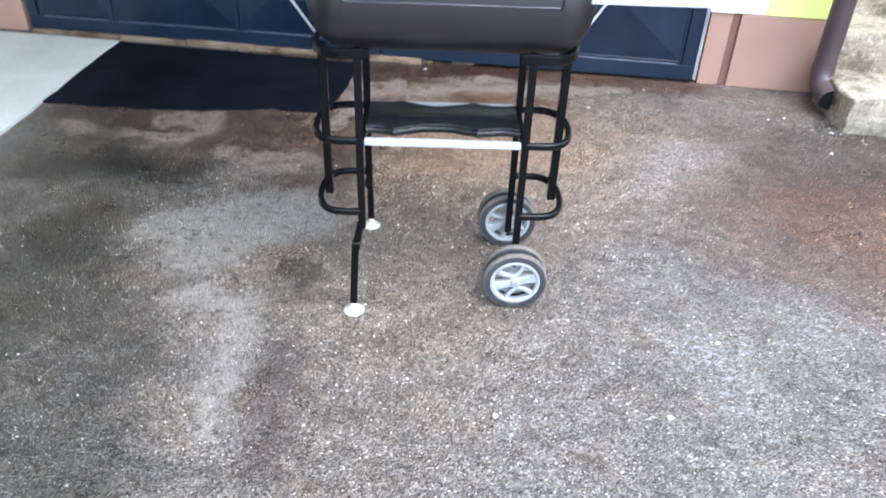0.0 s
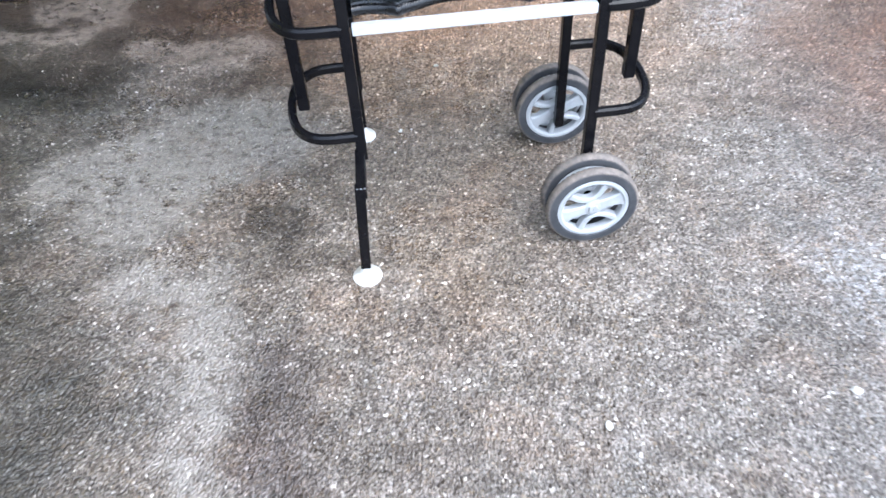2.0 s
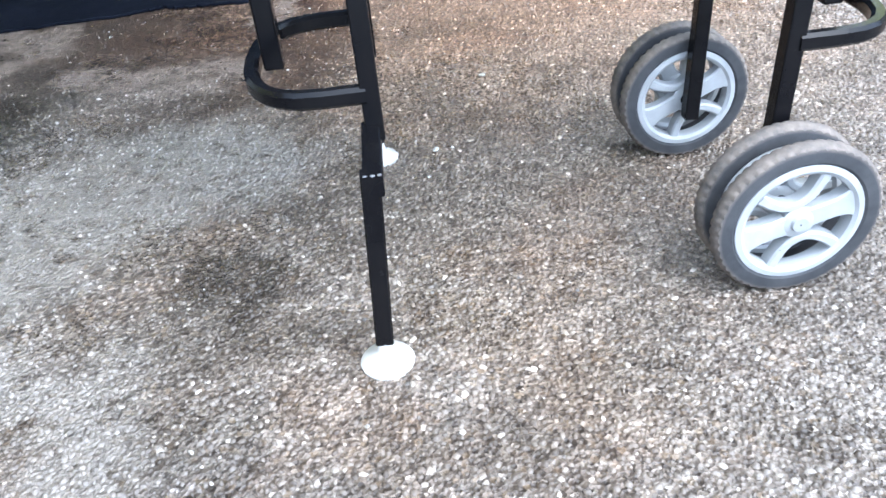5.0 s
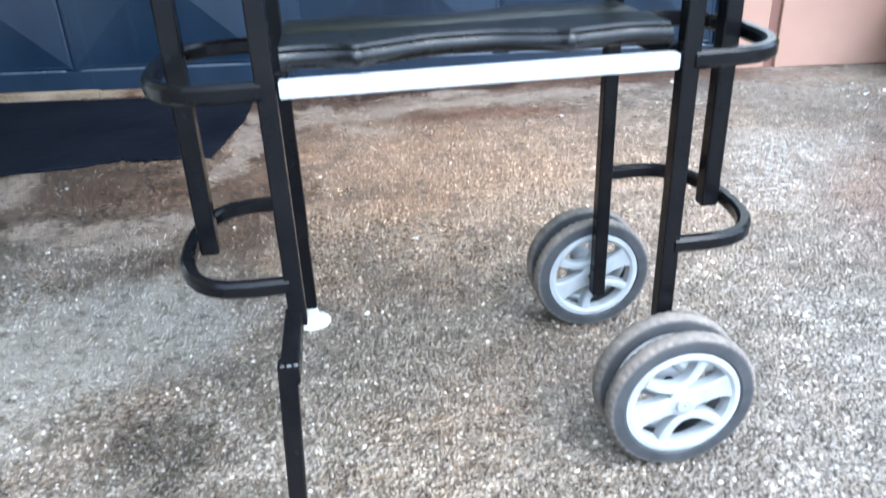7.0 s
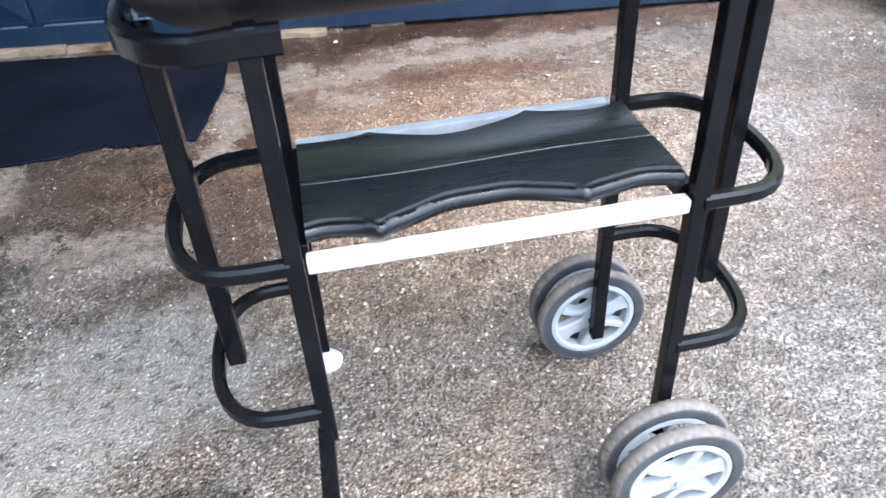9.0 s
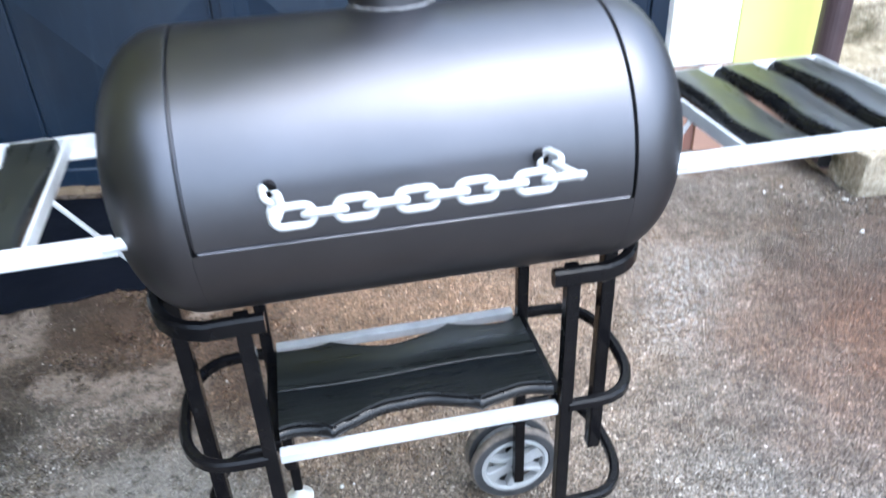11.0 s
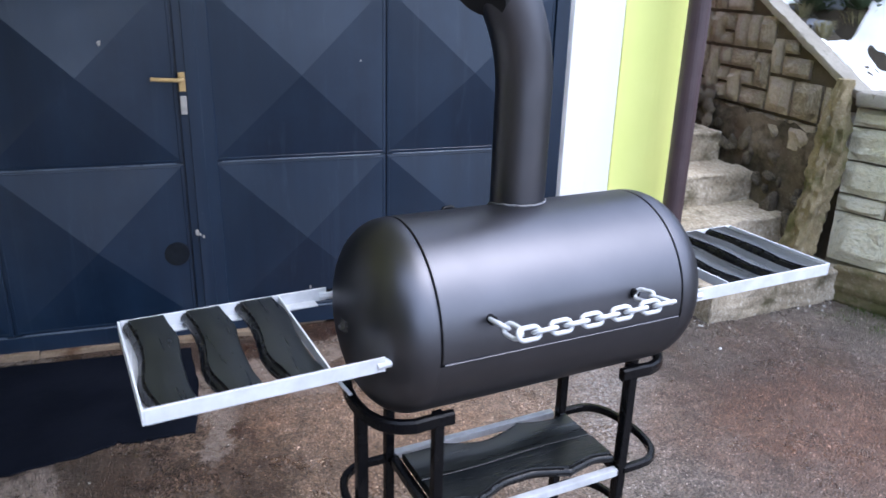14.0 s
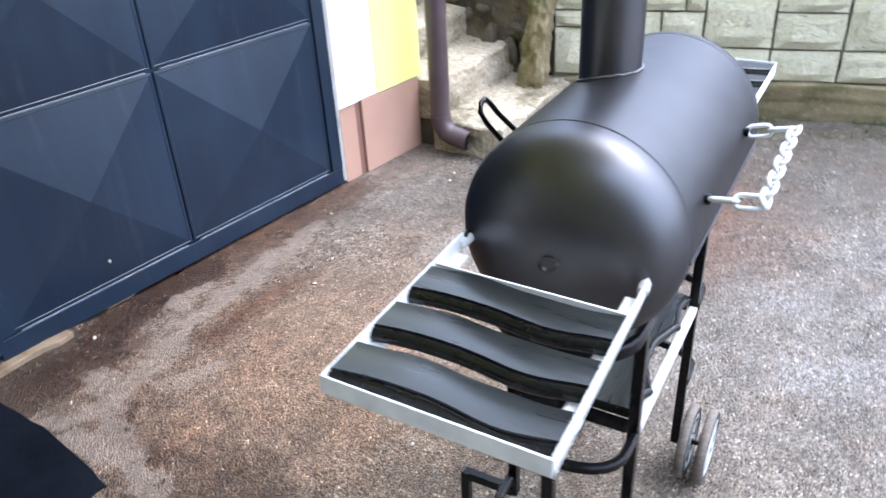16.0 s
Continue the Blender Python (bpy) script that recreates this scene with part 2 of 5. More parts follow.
    # grains of the aggregate, 4 to 6 mm, each with its own tone, gathered in uneven clumps
    if stones:
        isl = n.node("ShaderNodeNewGeometry").outputs["Random Per Island"]
        col = n.ramp(isl, (0.0, (0.092, 0.080, 0.068)), (0.25, (0.152, 0.136, 0.120)), (0.55, (0.205, 0.190, 0.173)), (0.84, (0.265, 0.250, 0.232)), (0.955, (0.34, 0.325, 0.305)), (1.0, (0.66, 0.65, 0.63)))
        vein = n.ramp(n.noise(420, 3), (0.35, (0.80, 0.79, 0.78)), (0.65, (1.12, 1.11, 1.10)))
        col = n.mix(1.0, col, vein, "MULTIPLY")
    else:
        tone = n.node("ShaderNodeSeparateColor", {0: n.cells(190, out="Color")}).outputs[0]
        grain = n.ramp(tone, (0.0, (0.085, 0.074, 0.066)), (0.45, (0.185, 0.167, 0.150)), (0.90, (0.315, 0.292, 0.27)), (0.975, (0.37, 0.345, 0.32)), (1.0, (0.70, 0.68, 0.65)))
        clump = n.ramp(n.noise(62, 4, 0.7), (0.36, (0.46, 0.42, 0.38)), (0.52, (0.96, 0.95, 0.93)), (0.70, (1.36, 1.34, 1.31)))
        col = n.mix(0.9, grain, clump, "MULTIPLY")
        # scattered larger pebbles, 8 to 10 mm, tan, grey and white
        pebble = n.node("ShaderNodeSeparateColor", {0: n.cells(105, out="Color")})
        hue = n.ramp(pebble.outputs[1], (0.0, (0.17, 0.135, 0.10)), (0.35, (0.36, 0.30, 0.225)), (0.7, (0.27, 0.265, 0.25)), (0.9, (0.40, 0.375, 0.335)), (1.0, (0.56, 0.54, 0.50)))
        core = n.step(n.cells(105), 0.40, 0.58, 1.0, 0.0)
        col = n.mix(n.math("MULTIPLY", n.math("MULTIPLY", n.step(pebble.outputs[0], 0.56, 0.60), core), 0.62), col, hue)
    patch = n.ramp(n.noise(17, 5, 0.7), (0.36, (0.62, 0.57, 0.52)), (0.62, (1.20, 1.17, 1.15)))
    col = n.mix(0.8, col, patch, "MULTIPLY")
    broad = n.step(n.noise(1.3, 6, 0.66), 0.36, 0.64)
    col = n.mix(n.math("MULTIPLY", broad, 0.5), col, n.mix(1.0, col, (0.82, 0.73, 0.64), "MULTIPLY"))
    col = n.mix(1.0, col, (0.87, 0.88, 0.895) if stones else (0.84, 0.85, 0.865), "MULTIPLY")
    mottle = n.ramp(n.noise(6.5, 6, 0.7), (0.36, (0.70, 0.70, 0.68)), (0.52, (1.0, 0.98, 0.95)), (0.66, (1.16, 1.15, 1.14)))
    col = n.mix(0.75, col, mottle, "MULTIPLY")
    blush = n.step(n.noise(3.7, 5, 0.7), 0.50, 0.66)
    col = n.mix(n.math("MULTIPLY", blush, 0.55), col, n.mix(1.0, col, (1.09, 0.94, 0.82), "MULTIPLY"))

    def tint(mask, amount, colour, blend="MULTIPLY"):
        nonlocal col
        col = n.mix(n.math("MULTIPLY", mask, amount), col, n.mix(1.0, col, colour, blend) if blend == "MULTIPLY" else colour)

    # dry, paler and greyer beside the wheels
    tint(blob(1.10, 1.9, 0.80, 1.5, 0.6), 0.8, (1.0, 1.03, 1.06))
    # damp, browner ground on the garage side
    tint(blob(-0.75, 3.45, 1.0, 0.6, 0.6), 0.6, (0.74, 0.60, 0.51))
    if not stones:
        tint(blob(-0.9, 1.1, 0.9, 1.1, 0.7), 0.4, (0.70, 0.71, 0.68))
    # dark damp algae before the felt and across the open yard
    if not stones:
        tint(blob(-1.45, 2.35, 0.55, 0.75, 0.3), 0.72, (0.42, 0.44, 0.41))
    tint(streak(((-1.5, 2.62, -0.95, 2.60, 0.10), (-1.15, 2.15, -1.05, 1.90, 0.16), (-0.95, 1.80, -0.72, 1.60, 0.17), (-0.78, 1.50, -0.62, 1.25, 0.17), (-0.95, 1.35, -1.0, 1.0, 0.25), (-1.15, 1.75, -1.2, 1.3, 0.25)), 0.075), 0.8, (0.33, 0.34, 0.315))
    tint(streak(((-1.6, 3.12, -0.75, 3.12, 0.16), (-0.75, 3.05, -0.42, 2.98, 0.15), (-0.46, 2.98, -0.36, 2.70, 0.08), (-0.9, 2.88, -0.6, 2.92, 0.12), (-1.3, 2.70, -0.95, 2.66, 0.09), (-0.62, 2.64, -0.46, 2.66, 0.05)), 0.045), 0.9, (0.46, 0.42, 0.385))
    if not stones:
        tint(streak(((-1.0, 3.97, 0.25, 4.00, 0.12), (-0.62, 3.84, -0.30, 3.80, 0.08), (-0.44, 3.45, -0.36, 3.52, 0.04), (-0.42, 3.30, -0.40, 3.18, 0.03)), 0.02), 0.85, (0.36, 0.28, 0.23))
    tint(streak(((-0.29, 1.70, -0.20, 1.36, 0.065),), 0.05), 0.8, (0.46, 0.43, 0.45))
    tint(streak(((-0.37, 2.10, -0.29, 2.04, 0.045), (-0.33, 2.12, -0.29, 1.97, 0.035)), 0.04), 0.9, (0.32, 0.31, 0.295))
    patchy = n.step(n.noise(3.1, 7, 0.72), 0.47, 0.53)
    tint(n.math("MULTIPLY", patchy, blob(-0.8, 2.1, 0.9, 1.6, 0.5)), 0.45, (0.60, 0.58, 0.54))
    # orange-brown wash between the grill and the door, dark rust along its foot
    tint(blob(0.15, 3.20, 0.75, 0.55, 0.6), 0.8, (1.52, 1.22, 0.97))
    # ochre under the grill, lightened to offset the grill's own cast shadow
    tint(blob(0.10, 2.35, 0.50, 0.75, 0.7), 0.7, (1.22, 1.12, 0.97))
    tint(streak(((-0.52, 1.50, -0.42, 1.38, 0.05), (0.02, 1.95, 0.12, 1.85, 0.06)), 0.06), 0.28, (1.25, 1.06, 0.82))
    if not stones:
        tint(streak(((-0.2, 3.99, 1.15, 4.00, 0.09), (0.3, 3.92, 1.05, 3.90, 0.05), (-0.42, 3.9, -0.2, 3.86, 0.07), (0.05, 3.62, 0.45, 3.62, 0.05)), 0.05), 0.9, (0.52, 0.33, 0.235))
    tint(blob(1.66, 2.70, 0.60, 0.50, 0.42), 0.95, (0.68, 0.42, 0.30))
    # darker, wetter ground towards the stone wall
    tint(blob(2.42, 2.45, 0.45, 0.65, 0.5), 0.8, (0.62, 0.62, 0.61))
    if not stones:
        tint(n.step(n.noise(4.3, 6, 0.7), 0.50, 0.56), 0.28, (0.52, 0.46, 0.42))
    tint(blob(1.75, 3.30, 0.55, 0.32, 0.5), 0.85, (0.44, 0.36, 0.31))
    # worn, pale cement skin in ragged films
    skin = n.mix(n.step(n.noise(40, 4), 0.35, 0.65), (0.235, 0.185, 0.150), (0.315, 0.255, 0.21))
    dull = n.mix(n.step(n.noise(90, 4), 0.35, 0.65), (0.205, 0.182, 0.155), (0.325, 0.292, 0.252))
    thin = n.step(n.noise(13, 6, 0.7), 0.34, 0.42)
    worn = n.step(n.noise(34, 6, 0.75), 0.40, 0.50)
    if not stones:
        door_films = streak(((-0.56, 3.71, -0.49, 3.60, 0.035), (-0.50, 3.61, -0.22, 3.64, 0.045), (-0.24, 3.62, -0.02, 3.72, 0.045), (-0.32, 3.73, -0.45, 3.44, 0.04), (-0.55, 3.52, -0.49, 3.36, 0.045), (-0.48, 3.36, -0.50, 3.12, 0.035),
                             (0.0, 3.76, 0.30, 3.78, 0.04), (0.05, 3.88, 0.22, 3.86, 0.025), (0.30, 3.77, 0.62, 3.84, 0.045), (0.62, 3.84, 0.80, 3.88, 0.035), (-0.2, 3.52, -0.10, 3.48, 0.035)))
        skin_a = n.math("MULTIPLY", door_films, thin)
        tint(n.math("MULTIPLY", skin_a, n.step(n.noise(34, 6, 0.75), 0.36, 0.50, 0.45, 1.0)), 0.62, skin, "MIX")
        tint(n.math("MULTIPLY", streak(((-0.90, 2.84, -0.72, 2.80, 0.05), (-0.72, 2.80, -0.53, 2.87, 0.045), (-0.66, 2.73, -0.60, 2.74, 0.035), (-1.36, 2.91, -1.08, 2.96, 0.045), (-1.22, 3.12, -1.10, 3.12, 0.085), (-1.10, 3.22, -1.03, 3.02, 0.05), (-1.62, 2.99, -1.55, 2.95, 0.05)), 0.022), n.math("MULTIPLY", thin, worn)), 0.66, skin, "MIX")
    tint(n.math("MULTIPLY", streak(((-0.86, 2.24, -0.50, 2.50, 0.10), (-0.72, 2.12, -0.40, 2.40, 0.11), (-0.62, 1.93, -0.48, 1.88, 0.06), (-0.47, 1.90, -0.42, 1.70, 0.055), (-0.42, 1.70, -0.37, 1.44, 0.04)), 0.035), worn), 0.66, dull, "MIX")
    tint(n.math("MULTIPLY", streak(((0.98, 3.24, 0.86, 2.92, 0.10), (1.06, 3.26, 1.12, 3.20, 0.06), (0.90, 1.95, 1.0, 1.75, 0.10), (1.28, 2.16, 1.22, 2.05, 0.06)), 0.08), n.step(n.noise(60, 4, 0.7), 0.48, 0.6)), 0.5, (0.46, 0.45, 0.44), "MIX")
    # moss along the foot of the stone wall
    if not stones:
        tint(n.math("MULTIPLY", blob(2.68, 3.10, 0.13, 0.85, 0.5, 20), n.step(n.noise(6, 5, 0.7), 0.46, 0.58)), 0.8, (0.060, 0.066, 0.026), "MIX")
    h = n.cells(190)
    wet = n.step(n.noise(2.1, 7, 0.72), 0.40, 0.62, 0.22, 0.55)
    damp = blob(-0.9, 3.3, 1.1, 0.8, 0.6)
    wet = n.math("ADD", wet, n.math("MULTIPLY", n.math("MULTIPLY", damp, 0.7), n.math("SUBTRACT", 0.24, wet)))
    rough = wet
    if not stones:
        pool = streak(((1.98, 3.19, 2.14, 3.10, 0.05), (1.72, 3.62, 1.80, 3.46, 0.06), (1.70, 2.10, 1.95, 2.0, 0.09), (2.05, 2.0, 2.3, 1.8, 0.10)), 0.03)
        rough = n.math("ADD", wet, n.math("MULTIPLY", pool, n.math("SUBTRACT", 0.10, wet)))
    if stones:
        nor = n.bump(n.noise(300, 3), 0.35, 0.001)
    else:
        nor = n.bump(h, 0.9, 0.004, n.bump(n.noise(62, 4, 0.7), 0.6, 0.007))
    return n.finish(col, rough, normal=nor, spec=0.4)


DOOR = door_paint()
RUBBER = rubber()
# paler navy: light caught along the door seams, put into the colour
RIB = paint("worn_navy_edge", (0.12, 0.145, 0.19), (0.05, 0.065, 0.10), (0.25, 0.4), 12, 0.2)
WOOD_Y = stained_wood("black_stained_slat", "y")
WOOD_X = stained_wood("black_stained_board", "x")
WOOD_PLAIN = stained_wood("dull_stained_board", "x", True)
EDGE = paint("glossy_black_edge", (0.004, 0.004, 0.0045), (0.007, 0.007, 0.0075), (0.22, 0.34), 12, 0.15, (0.02, 0.02, 0.02), 120, 0.4)
WHITEWALL = plaster("white_render", (0.93, 0.915, 0.885), (0.89, 0.88, 0.86))
YELLOW = plaster("lime_yellow_render", (0.89, 0.915, 0.31), (0.83, 0.875, 0.27))
PINK = plaster("salmon_plinth_render", (0.47, 0.29, 0.215), (0.39, 0.235, 0.18))
# dark red for the groove and for the side wall, whose shade it holds
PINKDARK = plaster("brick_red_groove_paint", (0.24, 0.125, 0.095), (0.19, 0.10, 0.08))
STEP = concrete("mossy_step_concrete", (0.60, 0.52, 0.40), (0.36, 0.30, 0.215), (0.11, 0.095, 0.055), 0.52, 0.0, 1.0, 0.5)
SLAB = concrete("pale_dry_concrete", (0.74, 0.73, 0.69), (0.60, 0.59, 0.55), (0.2, 0.19, 0.15), 0.68)
SILL = concrete("flaking_threshold_mortar", (0.37, 0.29, 0.205), (0.21, 0.15, 0.095), (0.11, 0.062, 0.034), 0.47)
COPING = concrete("weathered_coping", (0.42, 0.39, 0.33), (0.25, 0.228, 0.19), (0.14, 0.13, 0.08), 0.58)
PILLAR = concrete("mossy_pillar", (0.37, 0.30, 0.17), (0.15, 0.122, 0.066), (0.095, 0.092, 0.032), 0.48, 0.0, 1.0, 0.14)
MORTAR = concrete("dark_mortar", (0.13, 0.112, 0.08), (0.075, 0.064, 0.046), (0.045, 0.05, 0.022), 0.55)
JOINT = concrete("weathered_joint_mortar", (0.36, 0.325, 0.235), (0.20, 0.178, 0.12), (0.07, 0.072, 0.03), 0.50)
PALESTONE = stone("pale_rock_face_stone", (0.90, 0.84, 0.62), (0.72, 0.675, 0.46), (0.92, 0.89, 0.72), 0.60)
BROWNSTONE = stone("brown_rock_face_stone", (0.50, 0.44, 0.36), (0.25, 0.215, 0.165), (0.56, 0.50, 0.40), 0.68)
ROCK = stone("dark_rubble_rock", (0.20, 0.165, 0.12), (0.05, 0.042, 0.03), (0.27, 0.23, 0.175), 0.56)
SLOPE = concrete("mossy_earth", (0.25, 0.205, 0.15), (0.085, 0.068, 0.047), (0.032, 0.028, 0.016), 0.46, 0.0, 1.0, 0.08)
GROUND = ground_material("wet_aggregate_concrete")
STONES = ground_material("wet_aggregate_pebbles", True)


def mat_material():
    n = Nodes("black_roofing_felt")
    col = n.mix(n.ramp(n.noise(3, 5), (0.35, 0.0), (0.7, 1.0)), (0.0035, 0.0045, 0.008), (0.009, 0.0105, 0.017))
    bits = n.ramp(n.cells(38), (0.02, 1.0), (0.06, 0.0))
    col = n.mix(n.math("MULTIPLY", bits, 0.4), col, (0.12, 0.115, 0.11))
    return n.finish(col, 0.7, normal=n.bump(n.noise(150, 4), 0.5, 0.002, n.bump(n.noise(5, 3), 0.4, 0.02)), spec=0.05)


def simple(name, a, b, rough=0.8, scale=12.0, bump=0.4):
    n = Nodes(name)
    at, rnd = n.shifted()
    col = n.mix(n.ramp(n.noise(scale, 5, 0.6, at), (0.35, 0.0), (0.65, 1.0)), a, b)
    return n.finish(col, rough, normal=n.bump(n.noise(scale * 9, 4, 0.6, at), bump, 0.004), spec=0.3)


FELT = mat_material()
BACKDROP_OLIVE = simple("olive_undergrowth", (0.082, 0.075, 0.024), (0.040, 0.038, 0.014), 0.9, 4)
SNOW = simple("old_snow", (0.95, 0.96, 0.97), (0.88, 0.90, 0.93), 0.7, 6)
SOIL = simple("bank_soil", (0.075, 0.062, 0.045), (0.045, 0.038, 0.028), 0.9, 5)
LEAF = simple("dull_green_leaf", (0.075, 0.105, 0.055), (0.045, 0.065, 0.035), 0.55, 30)
STRAW = simple("dry_grass", (0.30, 0.27, 0.16), (0.17, 0.16, 0.08), 0.7, 30)
MOSS = simple("grass_and_moss", (0.085, 0.115, 0.028), (0.05, 0.072, 0.02), 0.85, 24)
GREYROCK = simple("blue_grey_rock", (0.26, 0.28, 0.33), (0.13, 0.14, 0.17), 0.75, 9)
BITS = simple("pale_pebble", (0.62, 0.60, 0.55), (0.48, 0.45, 0.40), 0.6, 40)


# ---- mesh helpers ----
def part(name, bm, material, parent=None, label="", smooth=None):
    """Links a bmesh as one mesh object, under a thing or a part where one is given. smooth: the angle below which edges are shaded smooth."""
    me = bpy.data.meshes.new(name)
    bmesh.ops.recalc_face_normals(bm, faces=bm.faces[:])
    if smooth:
        for f in bm.faces:
            f.smooth = True
        for e in bm.edges:
            if len(e.link_faces) == 2 and e.calc_face_angle(0) > radians(smooth):
                e.smooth = False
    bm.to_mesh(me)
    bm.free()
    me.materials.append(material)
    ob = new(name, me)
    if parent:
        ob.parent = parent
    if label:
        ob["label"] = label
    return ob


def twin(ob, m, parent=None):
    """A second object on the same mesh, at the pose m."""
    o = new(ob.name.split(".")[0], ob.data)
    o.parent = parent or ob.parent
    o.matrix_basis = m
    if "label" in ob:
        o["label"] = ob["label"]
    return o


def thing(name, x=0, y=0, z=0, rz=0):
    ob = new(name)
    ob.matrix_basis = pose(x, y, z, 0, 0, rz)
    ob.empty_display_size = 0.1
    return ob


def add_box(bm, x0, x1, y0, y1, z0, z1, bevel=0.0, m=None):
    made = bmesh.ops.create_cube(bm, size=1.0)["verts"]
    for v in made:
        v.co = Vector(((x0 + x1) / 2 + v.co.x * (x1 - x0), (y0 + y1) / 2 + v.co.y * (y1 - y0), (z0 + z1) / 2 + v.co.z * (z1 - z0)))
    if bevel:
        edges = list({e for v in made for e in v.link_edges})
        out = bmesh.ops.bevel(bm, geom=edges, offset=bevel, segments=2, profile=0.5, affect="EDGES")
        made = list({v for f in out["faces"] for v in f.verts} | {v for v in made if v.is_valid})
    if m is not None:
        bmesh.ops.transform(bm, matrix=m, verts=made)
    return made


def box(*a, bevel=0.0, m=None):
    bm = bmesh.new()
    add_box(bm, *a, bevel=bevel, m=m)
    return bm


def sweep(bm, path, section, closed=False, up=(0, 0, 1)):
    """Sweeps a closed section (a list of side, up offsets) along a path of points."""
    path = [Vector(p) for p in path]
    n, rings = len(path), []
    side_was = None
    for i, p in enumerate(path):
        a = path[i - 1] if (i or closed) else p
        b = path[(i + 1) % n] if (i < n - 1 or closed) else p
        t = (b - a).normalized()
        u = Vector(up)
        if abs(t.dot(u)) > 0.98:
            u = Vector((0, 1, 0)) if side_was is None else side_was.cross(t)
        side = t.cross(u).normalized()
        if side_was is not None and side.dot(side_was) < 0:
            side = -side
        side_was = side
        over = side.cross(t).normalized()
        rings.append([bm.verts.new(p + side * sx + over * sy) for sx, sy in section])
    k = len(section)
    for i in range(n if closed else n - 1):
        r, s = rings[i], rings[(i + 1) % n]
        for j in range(k):
            bm.faces.new((r[j], r[(j + 1) % k], s[(j + 1) % k], s[j]))
    if not closed:
        bm.faces.new(rings[0])
        bm.faces.new(rings[-1])
    return rings


def circle(r, n=12):
    return [(r * math.cos(2 * math.pi * i / n), r * math.sin(2 * math.pi * i / n)) for i in range(n)]


def rounded(w, h, r=0.003):
    """A rectangular section with clipped corners."""
    a, b = w / 2, h / 2
    return [(-a + r, -b), (a - r, -b), (a, -b + r), (a, b - r), (a - r, b), (-a + r, b), (-a, b - r), (-a, -b + r)]


def rod(path, r, n=12, closed=False, up=(0, 0, 1)):
    bm = bmesh.new()
    sweep(bm, path, circle(r, n), closed, up)
    return bm


def bar(path, w, h, r=0.003, up=(0, 0, 1)):
    bm = bmesh.new()
    sweep(bm, path, rounded(w, h, r), False, up)
    return bm


def lathe(bm, profile, seg=48, axis="y", centre=(0, 0, 0), a0=0.0, a1=360.0):
    """Turns (along, radius) pairs about an axis. Angles run from -y over +z for the x axis."""
    full = abs(a1 - a0) >= 360
    cx, cy, cz = centre
    rows = []
    for s, r in profile:
        row = []
        for i in range(seg if full else seg + 1):
            t = radians(a0 + (a1 - a0) * i / seg)
            p, q = r * math.cos(t), r * math.sin(t)
            row.append(bm.verts.new({"x": (cx + s, cy - p, cz + q), "y": (cx + p, cy + s, cz + q), "z": (cx + p, cy + q, cz + s)}[axis]))
        rows.append(row)
    for a, b in zip(rows, rows[1:]):
        for i in range(seg):
            j = (i + 1) % len(a)
            vs = [a[i], a[j], b[j], b[i]]
            if i < seg:
                bm.faces.new(vs)
    return rows


def plate(bm, outline, z0, z1, inset=0.004, wobble=0.0):
    """A slab of free outline with eased top and bottom edges."""
    c = sum((Vector((x, y, 0)) for x, y in outline), Vector()) / len(outline)
    n = len(outline)

    def ring(z, k):
        out = []
        for i, (x, y) in enumerate(outline):
            a, b = Vector((*outline[i - 1], 0)), Vector((*outline[(i + 1) % n], 0))
            t = (b - a).normalized()
            nrm = Vector((-t.y, t.x, 0))
            out.append(bm.verts.new(Vector((x, y, z + wobble * noise.noise(Vector((x * 9, y * 9, z))))) + nrm * k))
        return out

    area = sum(outline[i - 1][0] * outline[i][1] - outline[i][0] * outline[i - 1][1] for i in range(n))
    k = inset if area > 0 else -inset
    rings = [ring(z0, k), ring(z0 + inset, 0), ring(z1 - inset, 0), ring(z1, k)]
    for r, s in zip(rings, rings[1:]):
        for i in range(n):
            bm.faces.new((r[i], r[(i + 1) % n], s[(i + 1) % n], s[i]))
    bm.faces.new(rings[0][::-1])
    bm.faces.new(rings[-1])


# ---- setting: ground ----
bm = bmesh.new()
xs = [-400, -60, -12, -5, -3, 0, 3, 5, 12, 60, 400]
grid = [[bm.verts.new((x, y, 0)) for x in xs] for y in xs]
for r, s in zip(grid, grid[1:]):
    for i in range(len(xs) - 1):
        bm.faces.new((r[i], r[i + 1], s[i + 1], s[i]))
tagged(part("ground", bm, GROUND), "wet stained aggregate concrete yard with dark damp patches", "ground", kind="structure")

# ---- setting: house wall with the garage opening ----
WALL, REVEAL, TOP = 4.05, 4.30, 2.9
DOOR_L, DOOR_R, DOOR_TOP = -2.49, 1.17, 2.15
CORNER = 1.77
wall = thing("wall_north", 0, WALL, 0)
tagged(wall, "white and lime yellow rendered garage wall above a salmon plinth", "wall", kind="structure")
part("wall_panel", box(DOOR_R, 1.296, 0, 0.25, 0.37, TOP, bevel=0.004), WHITEWALL, wall, "white rendered strip beside the garage door")
part("wall_panel", box(1.297, 1.437, 0.007, 0.25, 0.37, TOP, bevel=0.004), WHITEWALL, wall, "set-back white rendered strip")
part("wall_panel", box(1.437, CORNER, 0.002, 0.25, 0.37, TOP, bevel=0.004), YELLOW, wall, "lime yellow rendered wall strip")
part("wall_panel", box(-5.0, DOOR_L, 0, 0.25, 0.30, TOP, bevel=0.004), WHITEWALL, wall, "white rendered wall")
part("lintel", box(DOOR_L, DOOR_R, 0, 0.25, DOOR_TOP, TOP, bevel=0.004), WHITEWALL, wall, "white rendered lintel")
part("plinth", box(DOOR_R + 0.01, 1.285, 0.012, 0.25, 0, 0.368, bevel=0.004), PINK, wall, "salmon plinth")
